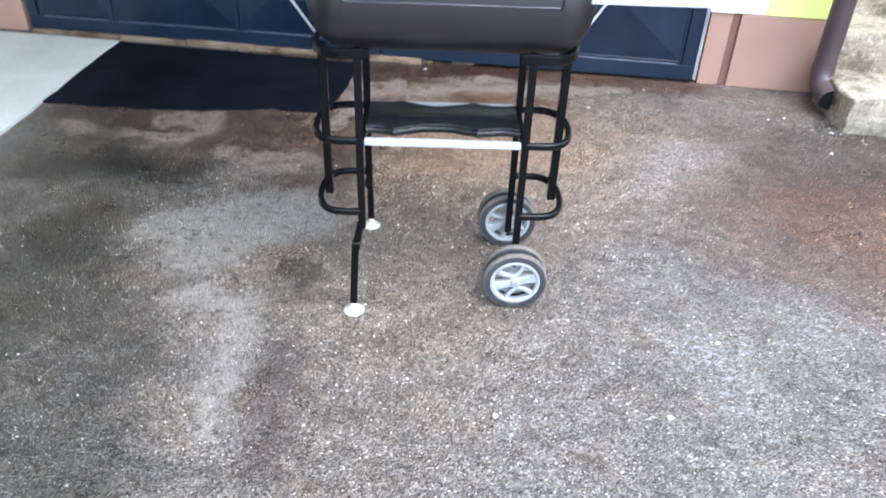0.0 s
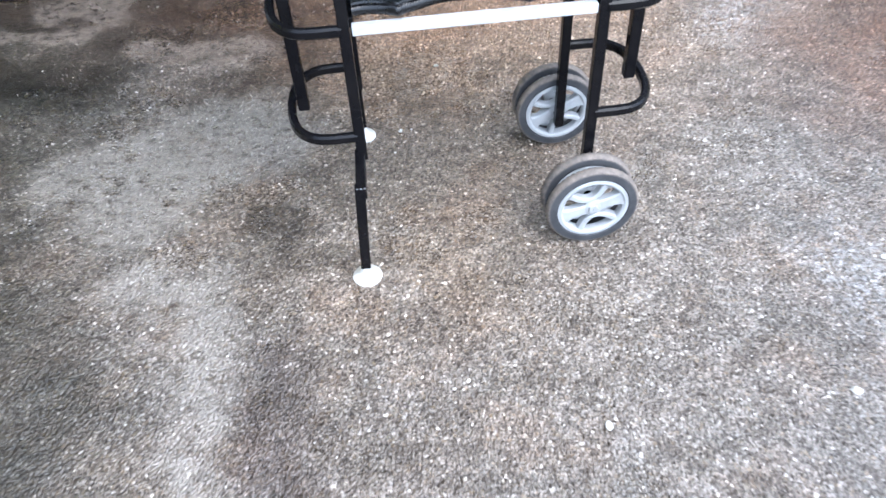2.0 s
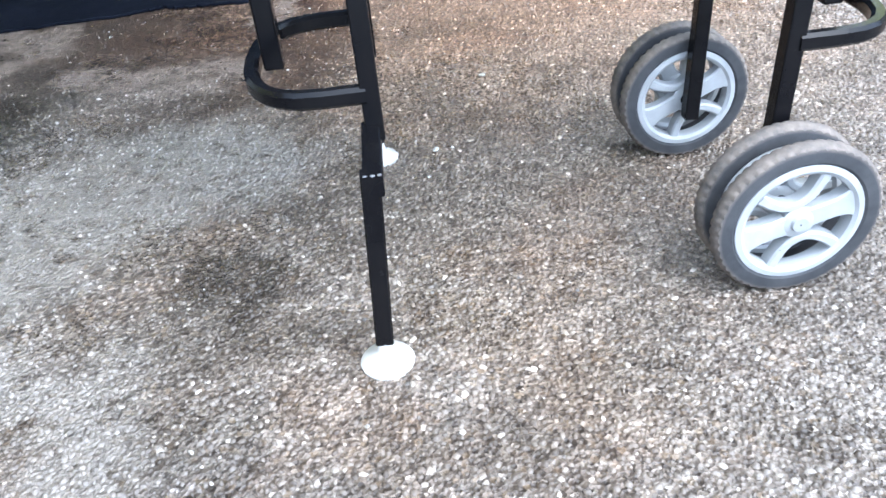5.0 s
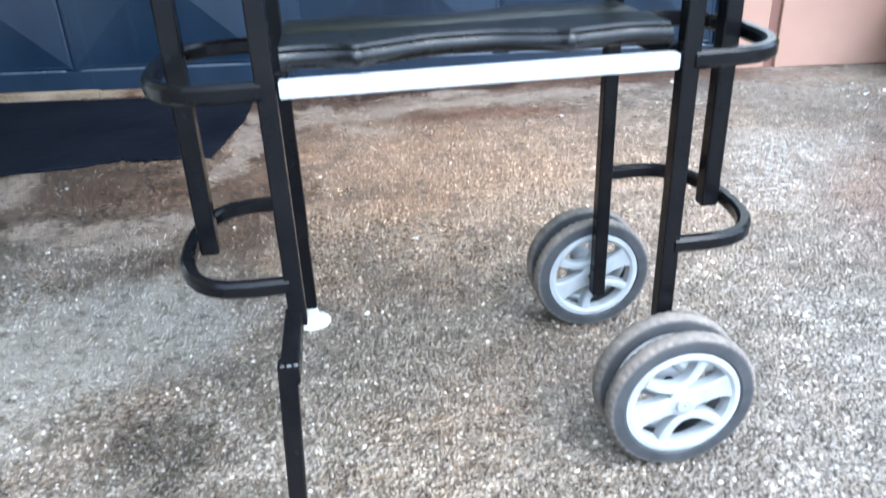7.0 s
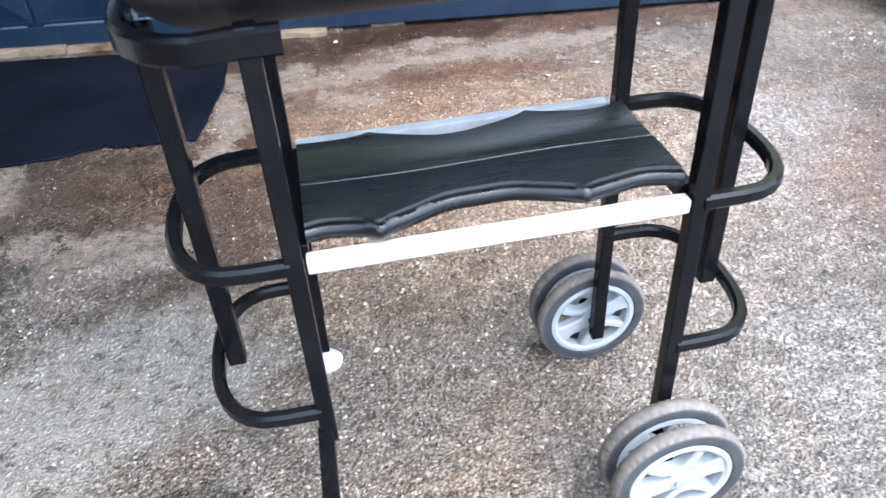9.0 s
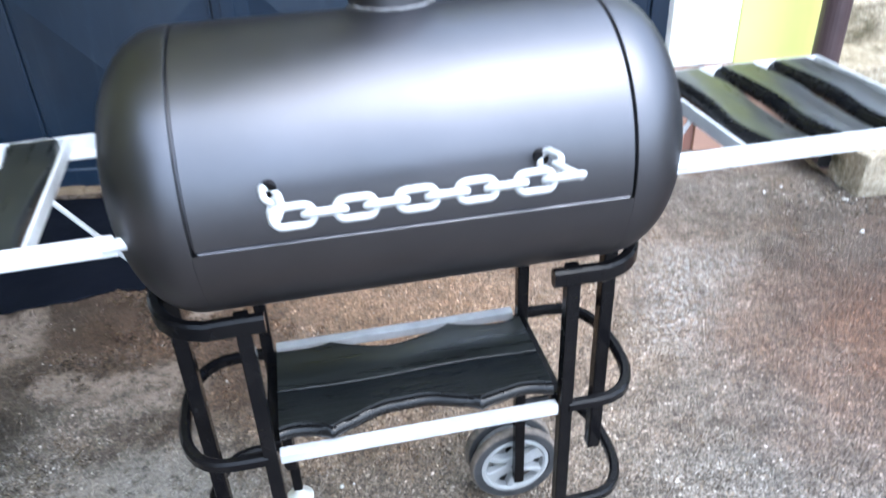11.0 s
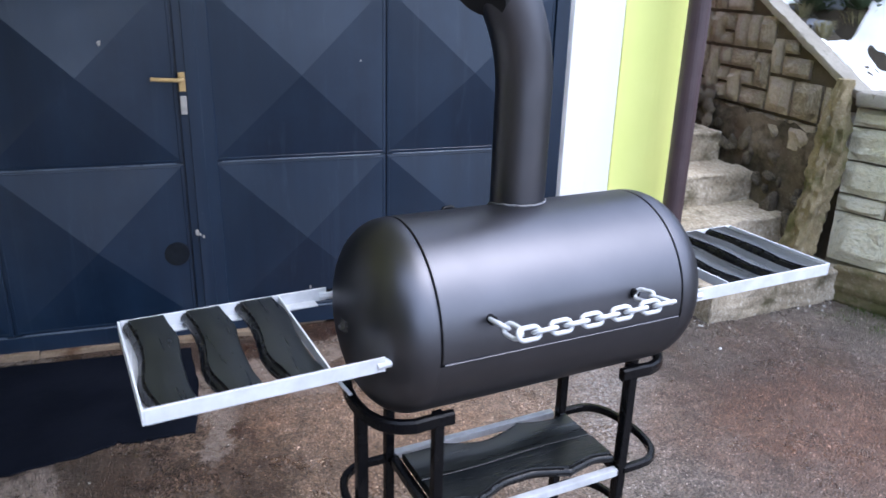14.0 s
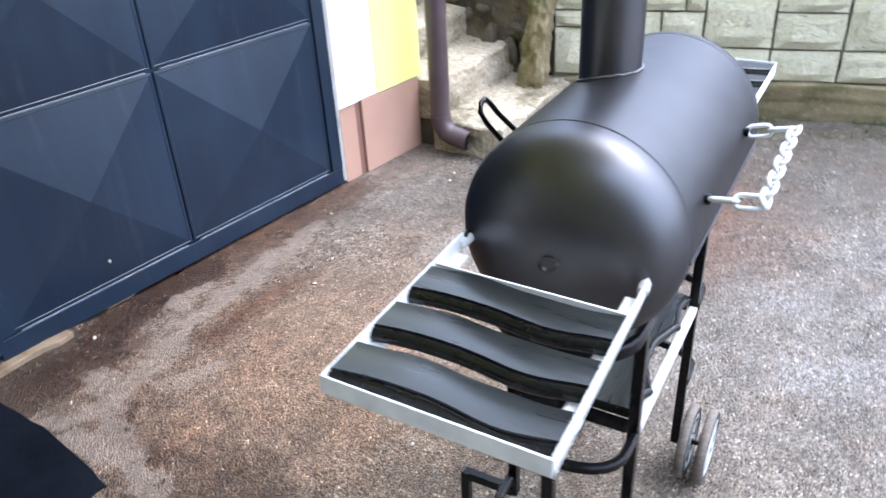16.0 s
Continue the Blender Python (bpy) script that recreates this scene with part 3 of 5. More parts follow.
part("plinth", box(1.287, 1.322, 0.020, 0.25, 0, 0.368), PINKDARK, wall, "dark red groove of the plinth")
part("plinth", box(1.324, CORNER - 0.02, 0.006, 0.25, 0, 0.368, bevel=0.004), PINK, wall, "salmon plinth")
part("plinth", box(-5.0, DOOR_L - 0.01, 0.006, 0.25, 0, 0.298, bevel=0.004), PINK, wall, "salmon plinth")
# shade on this side is put into its dark red-brown colour
part("side_wall", box(CORNER - 0.25, CORNER, 0.251, 5.0, 0, TOP, bevel=0.004), PINKDARK, wall, "red-brown side wall of the house, darkened for shade")
part("back_wall", box(-5.0, CORNER - 0.252, 4.7, 5.0, 0, TOP), WHITEWALL, wall)
part("roof_slab", box(-5.1, CORNER + 0.1, -0.1, 5.1, TOP + 0.002, TOP + 0.12, bevel=0.006), SLAB, wall)
# unseen overhang, added to shade the left and tint the barrel's reflections
balcony = part("balcony", box(-6.0, 0.15, -2.55, -0.001, 2.52, 2.68, bevel=0.01), YELLOW, wall, "unseen lime yellow slab, added over the door for shade and olive reflections")
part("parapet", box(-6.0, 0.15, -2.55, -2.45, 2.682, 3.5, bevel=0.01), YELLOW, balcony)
# ragged white paint along the edge of the opening
bm = bmesh.new()
pts = [(-0.001, 0.02 + i * 0.045) for i in range(46)]
rngp = random.Random(5)
edge = [(DOOR_R - 0.010 - rngp.random() * 0.009, z) for _, z in pts]
v0 = [bm.verts.new((x, 0.026, z)) for x, z in edge]
v1 = [bm.verts.new((DOOR_R, 0.002, z)) for _, z in edge]
v2 = [bm.verts.new((x, 0.034, z)) for x, z in edge]
for i in range(len(edge) - 1):
    bm.faces.new((v0[i], v1[i], v1[i + 1], v0[i + 1]))
    bm.faces.new((v2[i], v0[i], v0[i + 1], v2[i + 1]))
part("jamb_edge", bm, WHITEWALL, wall, "ragged white paint edge of the door jamb")

# ---- setting: garage door ----
FACE = 4.062
door = thing("door_1", 0, FACE, 0)
tagged(door, "closed dark navy steel garage door with embossed diamond panels", "garage door", kind="structure")


def door_panel(x0, x1, z0, z1, parent):
    """A sheet pressed into a shallow four-sided pyramid inside a flat margin."""
    bm = bmesh.new()
    g = 0.004
    x0, x1, z0, z1 = x0 + g, x1 - g, z0 + g, z1 - g
    rings = []
    for k, y in ((0, 0.012), (0, 0.0), (0.010, -0.002), (0.012, 0.0)):
        rings.append([bm.verts.new(p) for p in ((x0 + k, y, z0 + k), (x1 - k, y, z0 + k), (x1 - k, y, z1 - k), (x0 + k, y, z1 - k))])
    for r, s in zip(rings, rings[1:]):
        for i in range(4):
            bm.faces.new((r[i], r[(i + 1) % 4], s[(i + 1) % 4], s[i]))
    top = bm.verts.new(((x0 + x1) / 2, -0.042, (z0 + z1) / 2))
    for i in range(4):
        bm.faces.new((rings[-1][i], rings[-1][(i + 1) % 4], top))
    part("panel", bm, DOOR, parent)


ROWS_Z = ((0.095, 0.785), (0.785, 1.485), (1.485, 2.12))


def door_leaf(x0, x1, cols):
    leaf = part("leaf", box(x0, x1, 0.010, 0.045, 0.014, DOOR_TOP - 0.005, bevel=0.002), DOOR, door, "navy painted door leaf")
    for a, b in cols:
        for z0, z1 in ROWS_Z:
            door_panel(a, b, z0, z1, leaf)
    for z in (0.095, 0.785, 1.485):
        for a, b in cols:
            part("seam_rib", bar([(a + 0.03, -0.003, z), (b - 0.03, -0.003, z)], 0.008, 0.006, 0.001), RIB, leaf)
    part("bottom_rail", box(x0 + 0.003, x1 - 0.003, -0.004, 0.010, 0.015, 0.092, bevel=0.003), DOOR, leaf)
    for xa in (x0 + 0.003, x1 - 0.055 if x1 < 1 else x1 - 0.07):
        w = 0.052 if x1 < 1 else 0.067
        part("stile", box(xa, xa + w, -0.006, 0.010, 0.094, 2.13, bevel=0.003), DOOR, leaf)
    return leaf


right_leaf = door_leaf(-0.478, DOOR_R - 0.012, [(-0.42, 0.307), (0.307, 1.085)])
left_leaf = door_leaf(-2.47, -0.482, [(-1.255, -0.54), (-1.97, -1.255), (-2.41, -1.97)])
part("cover_strip", box(-0.505, -0.455, -0.012, -0.006, 0.05, 2.12, bevel=0.002), DOOR, right_leaf)
part("door_frame", box(DOOR_R - 0.010, DOOR_R + 0.03, 0.036, 0.08, 0.02, DOOR_TOP), DOOR, door)
# lever handle, key plate, lamp-black hole, scratch marks
lever = part("door_handle", box(-0.533, -0.507, -0.016, -0.006, 1.075, 1.150, bevel=0.003), BRASS, left_leaf, "brass lever handle")
part("lever", rod([(-0.520, -0.016, 1.125), (-0.520, -0.055, 1.125), (-0.535, -0.066, 1.126), (-0.585, -0.066, 1.128), (-0.632, -0.062, 1.130)], 0.008, 10), BRASS, lever, "straight brass lever")
part("lock_plate", box(-0.532, -0.508, -0.016, -0.006, 0.985, 1.058, bevel=0.003), CYL, left_leaf, "steel key plate")
bm = bmesh.new()
lathe(bm, [(-0.0115, 0.001), (-0.0115, 0.050), (-0.004, 0.052)], 28, "y", (-0.60, 0, 0.400))
part("vent_hole", bm, SOOT, left_leaf, "round black hole patch")
rngd = random.Random(11)
for x, z, w in ((-0.513, 0.490, 0.010), (-0.500, 0.482, 0.005), (-0.487, 0.470, 0.006), (-0.80, 1.262, 0.008), (-0.90, 1.225, 0.004), (-0.515, 1.10, 0.004), (0.19, 1.19, 0.004), (-0.05, 0.2, 0.006)):
    bm = bmesh.new()
    o = [(x + w * math.cos(a) * (0.6 + 0.5 * rngd.random()), z + 1.6 * w * math.sin(a) * (0.6 + 0.5 * rngd.random())) for a in [i * math.pi / 5 for i in range(10)]]
    y = -0.0135 if -0.52 < x < -0.45 else -0.030
    part("paint_chip", bm if not [bm.faces.new([bm.verts.new((a, y, b)) for a, b in o])] else bm, CYL, left_leaf, "bare chip in the paint")

# broken mortar ledge under the door
sill = thing("threshold", 0, 4.05, 0)
tagged(sill, "broken pale mortar ledge along the foot of the garage door", "threshold", kind="structure")
rngt = random.Random(3)
x = -2.46
while x < 1.12:
    w = 0.16 + 0.28 * rngt.random()
    big = x < -0.55
    w *= 1.0 if big else 0.3
    x2 = min(x + w, 1.14)
    d = (0.020 + 0.018 * rngt.random()) if big else (-0.022 + 0.020 * rngt.random())
    z = (0.019 + 0.007 * rngt.random()) if big else (0.003 + 0.010 * rngt.random())
    if not big and rngt.random() < 0.78:
        x = x + 1.2 * w
        continue
    out, k = [], 7
    for i in range(k + 1):
        out.append((x + (x2 - x) * i / k, -d + 0.014 * rngt.random()))
    out += [(x2, 0.075), (x, 0.075)]
    bm = bmesh.new()
    plate(bm, out, -0.01, z, 0.003, 0.006)
    part("mortar_piece", bm, SILL, sill)
    x = x2 + 0.004

# ---- setting: stairs ----
stairs = thing("stairs", 1.76, 3.56, 0, 5)
tagged(stairs, "worn concrete garden steps with moss at the edges", "stairs", kind="structure")
FRONTS = (0.0, 0.37, 0.69, 0.98, 1.26, 1.54, 1.82)
HEIGHTS = (0.17, 0.35, 0.525, 0.70, 0.875, 1.05, 1.225)


def step_block(x0, x1, y0, y1, z0, z1, seed):
    bm = bmesh.new()
    add_box(bm, x0, x1, y0, y1, z0, z1, bevel=0.012)
    bmesh.ops.subdivide_edges(bm, edges=[e for e in bm.edges if e.calc_length() > 0.15], cuts=14, use_grid_fill=True)
    for v in bm.verts:
        w = Vector((v.co.x * 7 + seed, v.co.y * 7, v.co.z * 9))
        d = noise.noise(w) * 0.014 + noise.noise(w * 3.1) * 0.008 + noise.noise(w * 8.3) * 0.005
        v.co += Vector((d, d * 1.2, d * 0.6 if v.co.z > z0 + 0.05 else 0))
    return bm


for i, (y, z) in enumerate(zip(FRONTS, HEIGHTS)):
    y1 = FRONTS[i + 1] + 0.03 if i + 1 < len(FRONTS) else y + 0.9
    part("step", step_block(0.0 if i == 0 else 0.04, 0.90 if i == 0 else 0.86, y, y1, -0.02 if i == 0 else HEIGHTS[i - 1] - 0.03, z, i * 9.7), STEP, stairs, smooth=40)
    if i:
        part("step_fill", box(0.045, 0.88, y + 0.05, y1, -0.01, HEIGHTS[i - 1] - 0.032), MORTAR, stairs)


# ---- setting: stone walls ----
def rock_block(seed):
    """A unit block with a pitched, uneven front (towards -y) and a chamfered edge."""
    r = random.Random(seed)
    bm = bmesh.new()
    n = 4
    f = [[None] * (n + 1) for _ in range(n + 1)]
    for i in range(n + 1):
        for j in range(n + 1):
            a, b = i / n - 0.5, j / n - 0.5
            rim = i in (0, n) or j in (0, n)
            y = 0.0 if rim else -0.55 - 0.65 * r.random()
            a *= 1.0 - (0.04 * r.random() if i in (0, n) else 0.0)
            b *= 1.0 - (0.055 * r.random() if j in (0, n) else 0.0)
            f[i][j] = bm.verts.new((a + (0 if i in (0, n) else 0.06 * (r.random() - 0.5)), y, b + (0 if j in (0, n) else 0.06 * (r.random() - 0.5))))
    for i in range(n):
        for j in range(n):
            bm.faces.new((f[i][j], f[i + 1][j], f[i + 1][j + 1], f[i][j + 1]))
    ring = [f[i][0] for i in range(n + 1)] + [f[n][j] for j in range(1, n + 1)] + [f[i][n] for i in range(n - 1, -1, -1)] + [f[0][j] for j in range(n - 1, 0, -1)]
    back = [bm.verts.new((v.co.x, 1.0, v.co.z)) for v in ring]
    k = len(ring)
    for i in range(k):
        bm.faces.new((ring[i], back[i], back[(i + 1) % k], ring[(i + 1) % k]))
    return bm


def stone_meshes(material, count, seed):
    out = []
    for i in range(count):
        me = bpy.data.meshes.new("stone")
        b = rock_block(seed + i)
        bmesh.ops.recalc_face_normals(b, faces=b.faces[:])
        b.to_mesh(me)
        b.free()
        me.materials.append(material)
        out.append(me)
    return out


def ashlar(length, height, seed, cell=(0.11, 0.10), most=(4, 2), roof=None, sizes=((1, 1), (2, 1), (3, 1), (2, 2), (1, 2), (3, 2), (4, 1), (2, 1), (1, 2), (1, 3), (2, 2))):
    """Interlocked rectangles of whole cells: x, z, width and height of each block, all of it below the roof line."""
    r = random.Random(seed)
    nx, nz = max(1, round(length / cell[0])), max(1, round(height / cell[1]))
    cw, ch = length / nx, height / nz
    xs = [(i + 0.26 * (r.random() - 0.5) * (0 < i < nx)) * cw for i in range(nx + 1)]
    zs = [(j + 0.22 * (r.random() - 0.5) * (0 < j < nz)) * ch for j in range(nz + 1)]
    free = {(i, j) for i in range(nx) for j in range(nz) if roof is None or zs[j + 1] <= roof(xs[i])}
    out = []
    for i, j in sorted(free, key=lambda c: (c[1], c[0])):
        if (i, j) not in free:
            continue
        w, h = r.choice(sizes)
        w, h = min(w, most[0]), min(h, most[1])
        while w > 1 and any((i + a, j) not in free for a in range(w)):
            w -= 1
        while h > 1 and any((i + a, j + b) not in free for a in range(w) for b in range(h)):
            h -= 1
        free -= {(i + a, j + b) for a in range(w) for b in range(h)}
        out.append((xs[i], zs[j], xs[i + w] - xs[i], zs[j + h] - zs[j]))
    return out


def lay(parent, blocks, meshes, z0, seed, roof=None, joint=0.010):
    r = random.Random(seed)
    for x, z, w, h in blocks:
        if roof and z + h * 0.75 > roof(x + w / 2):
            continue
        o = new("stone", meshes[r.randrange(len(meshes))])
        o.parent = parent
        d = 0.013 + 0.010 * r.random()
        o.matrix_basis = Matrix.LocRotScale((x + w / 2, -0.004 - 0.006 * r.random(), z0 + z + h / 2), None, (w - joint, d, h - joint))


PAL = stone_meshes(PALESTONE, 7, 40)
BRO = stone_meshes(BROWNSTONE, 7, 80)

# retaining wall: local x runs along it, its face looks to local -y
A0, A1 = Vector((2.60, 3.72)), Vector((3.76, 0.72))
LEN = (A1 - A0).length
retaining = thing("retaining_wall", A0.x, A0.y, 0, math.degrees(math.atan2(A1.y - A0.y, A1.x - A0.x)))
tagged(retaining, "pale rock-faced stone retaining wall with olive joints and a mossy footing", "stone wall", kind="structure")
part("core", box(-0.03, LEN, 0.012, 0.30, 0, 0.985), JOINT, retaining, "olive-grey recessed mortar")
part("footing", step_block(0.05, LEN, -0.045, 0.011, -0.02, 0.195, 60), PILLAR, retaining, "mossy concrete footing", smooth=40)
part("coping", step_block(-0.02, LEN, -0.05, 0.36, 0.987, 1.06, 71), COPING, retaining, "weathered concrete coping", smooth=40)
lay(retaining, [(x - 0.03, z, w, h) for x, z, w, h in ashlar(LEN - 0.03, 0.785, 23, (0.112, 0.087), (4, 3), None, ((2, 2), (3, 2), (3, 1), (2, 1), (2, 3), (3, 3), (1, 2), (4, 2), (2, 2), (3, 2)))], PAL, 0.198, 2, None, 0.008)

# side wall of the steps, its coping climbing with them
flank = thing("stair_wall", 2.60, 3.74, 0, 86)
tagged(flank, "brown mossy stone wall climbing beside the steps", "stone wall", kind="structure")


def climb(x):
    return 1.045 + 0.51 * max(0.0, x - 0.02)


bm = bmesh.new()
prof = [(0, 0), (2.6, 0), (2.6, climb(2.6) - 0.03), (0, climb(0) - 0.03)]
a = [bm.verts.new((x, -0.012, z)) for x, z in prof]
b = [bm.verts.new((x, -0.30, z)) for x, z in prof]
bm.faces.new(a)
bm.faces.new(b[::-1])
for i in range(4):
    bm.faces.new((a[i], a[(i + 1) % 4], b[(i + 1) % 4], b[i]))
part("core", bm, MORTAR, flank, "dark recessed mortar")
r = random.Random(9)
for x, z, w, h in ashlar(2.5, 1.88, 36, (0.118, 0.104), (2, 3), lambda x: climb(x) - 0.64):
    o = new("stone", BRO[r.randrange(7)])
    o.parent = flank
    o.matrix_basis = Matrix.LocRotScale((x + w / 2, 0.004, 0.64 + z + h / 2), Euler((0, 0, math.pi)), (w - 0.018, 0.030, h - 0.016))
bm = bmesh.new()
line = [(-0.10 + 2.7 * i / 180, -0.025, climb(-0.10 + 2.7 * i / 180)) for i in range(181)]
for ring in sweep(bm, line, [(-0.046, -0.026), (-0.02, -0.028), (0.02, -0.028), (0.047, -0.026), (0.050, 0.0), (0.046, 0.012), (0.02, 0.016), (-0.02, 0.016), (-0.046, 0.010), (-0.050, -0.006)]):
    for v in ring:
        w = v.co * 9.0
        v.co += Vector((0.0, 0.005 * noise.noise(w * 1.7) + 0.004 * noise.noise(w * 4.0), 0.006 * noise.noise(w * 0.9 + Vector((7, 0, 0))) + 0.004 * noise.noise(w * 4.3)))
part("coping", bm, COPING, flank, "sloping weathered coping", smooth=50)


def lump(bm, centre, size, seed, sub=2):
    made = bmesh.ops.create_icosphere(bm, subdivisions=sub, radius=1.0)["verts"]
    for v in made:
        d = 1.0 + 0.45 * noise.noise(v.co * 1.6 + Vector((seed, seed * 2.3, 0))) + 0.2 * noise.noise(v.co * 4.0 + Vector((0, seed, seed)))
        v.co = Vector((centre[0] + v.co.x * size[0] * d, centre[1] + v.co.y * size[1] * d, centre[2] + v.co.z * size[2] * d))


# mossy pillar where the two walls meet: stacked rough slabs
bm = bmesh.new()
nz, na = 110, 36
rows = []
for j in range(nz + 1):
    z = 0.02 + 0.99 * j / nz
    row = []
    for i in range(na):
        t = 2 * math.pi * i / na
        c, q = math.cos(t), math.sin(t)
        k = 0.066 / max(abs(c), abs(q)) ** 0.5
        w = Vector((c * 1.6, q * 1.6, z * 3.2))
        w2 = Vector((c * 1.6, q * 1.6, z * 9.0))
        d = 0.34 * noise.noise(w * 0.7) + 0.26 * noise.noise(w * 1.9) + 0.30 * noise.noise(w2 * 1.3) + 0.20 * noise.noise(w2 * 3.1) + 0.09 * noise.noise(w2 * 7.0)
        k *= (1.0 + d + 0.25 * max(0.0, 0.4 - z)) * (1.0 - 0.55 * max(0.0, (z - 0.78) / 0.23))
        row.append(bm.verts.new((2.425 + 0.095 * z + 0.03 * noise.noise(Vector((3.0, 1.0, z * 2.4))) + k * c, 3.775 + k * q, z * 1.10)))
    rows.append(row)
for p, q in zip(rows, rows[1:]):
    for i in range(na):
        bm.faces.new((p[i], p[(i + 1) % na], q[(i + 1) % na], q[i]))
bm.faces.new(rows[-1])
tagged(part("stone_pillar", bm, PILLAR, smooth=30), "rough mossy stone pillar at the wall's corner", "pillar", kind="structure")

# rubble slope between the steps and the wall
bm = bmesh.new()
nu, nv = 60, 22
rows = []
for i in range(nu + 1):
    y = 3.80 + 1.9 * i / nu
    row = []
    for j in range(nv + 1):
        k = j / nv
        top = min(0.80 + 0.05 * (y - 3.8), 1.3)
        low = max(-0.02, 0.17 + 0.60 * (y - 3.86) - 0.24)
        w = Vector((k * 2.0, y * 5.5, k * 4.0))
        cell = noise.cell(Vector((k * 5.0 + 0.4 * noise.noise(w), y * 7.0, 0.0)))
        d = 0.04 * noise.noise(w) + 0.016 * noise.noise(w * 2.9) + 0.008 * cell
        row.append(bm.verts.new((2.53 + 0.08 * k ** 0.6 + 0.8 * d * (1 - 0.5 * k), y + 0.04 * noise.noise(w * 1.3), low + (top - low) * k + 0.03 * noise.noise(w * 2.0))))
    rows.append(row)
for p, q in zip(rows, rows[1:]):
    for j in range(nv):
        bm.faces.new((p[j], p[j + 1], q[j + 1], q[j]))
slope = part("rubble_slope", bm, SLOPE, smooth=60)
tagged(slope, "dark mossy rubble slope beside the steps", "rubble", kind="structure")
rngs = random.Random(14)
lumps = []
for k in range(5):
    bm = bmesh.new()
    lump(bm, (0, 0, 0), (1.0, 1.0, 0.8), 17.0 + 3.7 * k, 3)
    bmesh.ops.smooth_vert(bm, verts=bm.verts[:], factor=0.6, use_axis_x=True, use_axis_y=True, use_axis_z=True)
    bmesh.ops.smooth_vert(bm, verts=bm.verts[:], factor=0.6, use_axis_x=True, use_axis_y=True, use_axis_z=True)
    for f in bm.faces:
        f.smooth = True
    me = bpy.data.meshes.new("rubble_stone")
    bm.to_mesh(me)
    bm.free()
    me.materials.append(ROCK)
    lumps.append(me)
for k in range(46):
    y = 3.84 + 1.5 * rngs.random()
    q = 0.75 * rngs.random() ** 1.6
    low = max(0.10, 0.17 + 0.60 * (y - 3.86))
    top = max(low + 0.1, 0.70 + 0.05 * (y - 3.8))
    o = new("rubble_stone", lumps[k % 5])
    o.parent = slope
    s = 0.030 + 0.062 * rngs.random() ** 2.6
    o.matrix_basis = Matrix.LocRotScale((2.505 + 0.10 * q ** 0.6 + 0.02, y, low + (top - low) * q), Euler((rngs.random() * 6, rngs.random() * 6, rngs.random() * 6)), (s * 1.2, s, s * 0.6))

# bank behind the walls
bm = bmesh.new()
cols, rws = 24, 20
g = []
for j in range(rws + 1):
    row = []
    for i in range(cols + 1):
        u, v = i / cols, j / rws
        edge = A0.lerp(A1, u * 1.15 - 0.15) if u > 0.13 else Vector((2.72, 3.74 + (0.13 - u) * 20))
        x = edge.x + 0.16 + v * v * 12.0
        y = edge.y + 0.05 + v * v * 5.0 * (0.6 - u)
        base = 1.0 if u > 0.13 else 1.0 + 0.51 * (0.13 - u) * 20
        z = base + 2.2 * v + 0.16 * noise.noise(Vector((x * 1.7, y * 1.7, 0))) * (0.3 + v)
        row.append(bm.verts.new((x, y, z)))
    g.append(row)
for p, q in zip(g, g[1:]):
    for i in range(cols):
        bm.faces.new((p[i], p[i + 1], q[i + 1], q[i]))
tagged(part("bank", bm, SOIL, smooth=80), "dark soil bank above the stone walls", "bank", kind="structure")

# ---- unseen plain slope on the far left, added to darken reflections ----
bm = bmesh.new()
rows = []
for i in range(41):
    t = i / 40
    ang = radians(160 + 80 * t)
    x, y = 0.5 + 8.0 * math.cos(ang), 2.0 + 8.0 * math.sin(ang)
    tall = 1.0 + 0.8 * max(0.0, 1.0 - abs(t - 0.22) / 0.5)
    rows.append([bm.verts.new((x + 0.7 * k * math.cos(ang) + 0.35 * noise.noise(Vector((y, k * 2.0, 1))), y + 0.7 * k * math.sin(ang), z * tall + 0.4 * noise.noise(Vector((y * 0.8, k, 4))) * (k > 0))) for k, z in ((0, 0), (1, 2.2), (2, 4.6), (3, 7.0), (4, 9.2))])
for p, q in zip(rows, rows[1:]):
    for j in range(4):
        bm.faces.new((p[j], p[j + 1], q[j + 1], q[j]))
tagged(part("backdrop", bm, BACKDROP_OLIVE, smooth=80), "unseen dull olive slope, added to darken reflections from the left", "backdrop", kind="structure")

# ---- drainpipe ----
drain = thing("drainpipe", 1.715, 3.895, 0)
tagged(drain, "brown plastic rainwater pipe with a bent spout at the foot", "drainpipe", kind="structure")
part("pipe", rod([(0, 0, 0.20), (0, 0, 1.0), (0, 0, 1.52)], 0.050, 24), PIPE, drain)
part("pipe", rod([(0, 0, 1.50), (0, 0, 2.86)], 0.054, 24), PIPE, drain)
part("collar", rod([(0, 0, 1.47), (0, 0, 1.55)], 0.058, 24), PIPE, drain)
el = [(0.012 * (1 - math.cos(a)), -0.085 * (1 - math.cos(a)), 0.20 - 0.10 * math.sin(a)) for a in [radians(d) for d in range(0, 81, 10)]]
el.append((el[-1][0] + 0.01, el[-1][1] - 0.085, el[-1][2] - 0.016))
bm = bmesh.new()
sweep(bm, el, circle(0.053, 24), up=(1, 0, 0))
bm.faces.ensure_lookup_table()
bmesh.ops.delete(bm, geom=[bm.faces[-1]], context="FACES_ONLY")
spout = part("spout", bm, PIPE, drain, "bent outlet of the drainpipe", smooth=40)
# disc just inside the outlet, coloured for the shade within
bm = bmesh.new()
d = (Vector(el[-1]) - Vector(el[-2])).normalized()
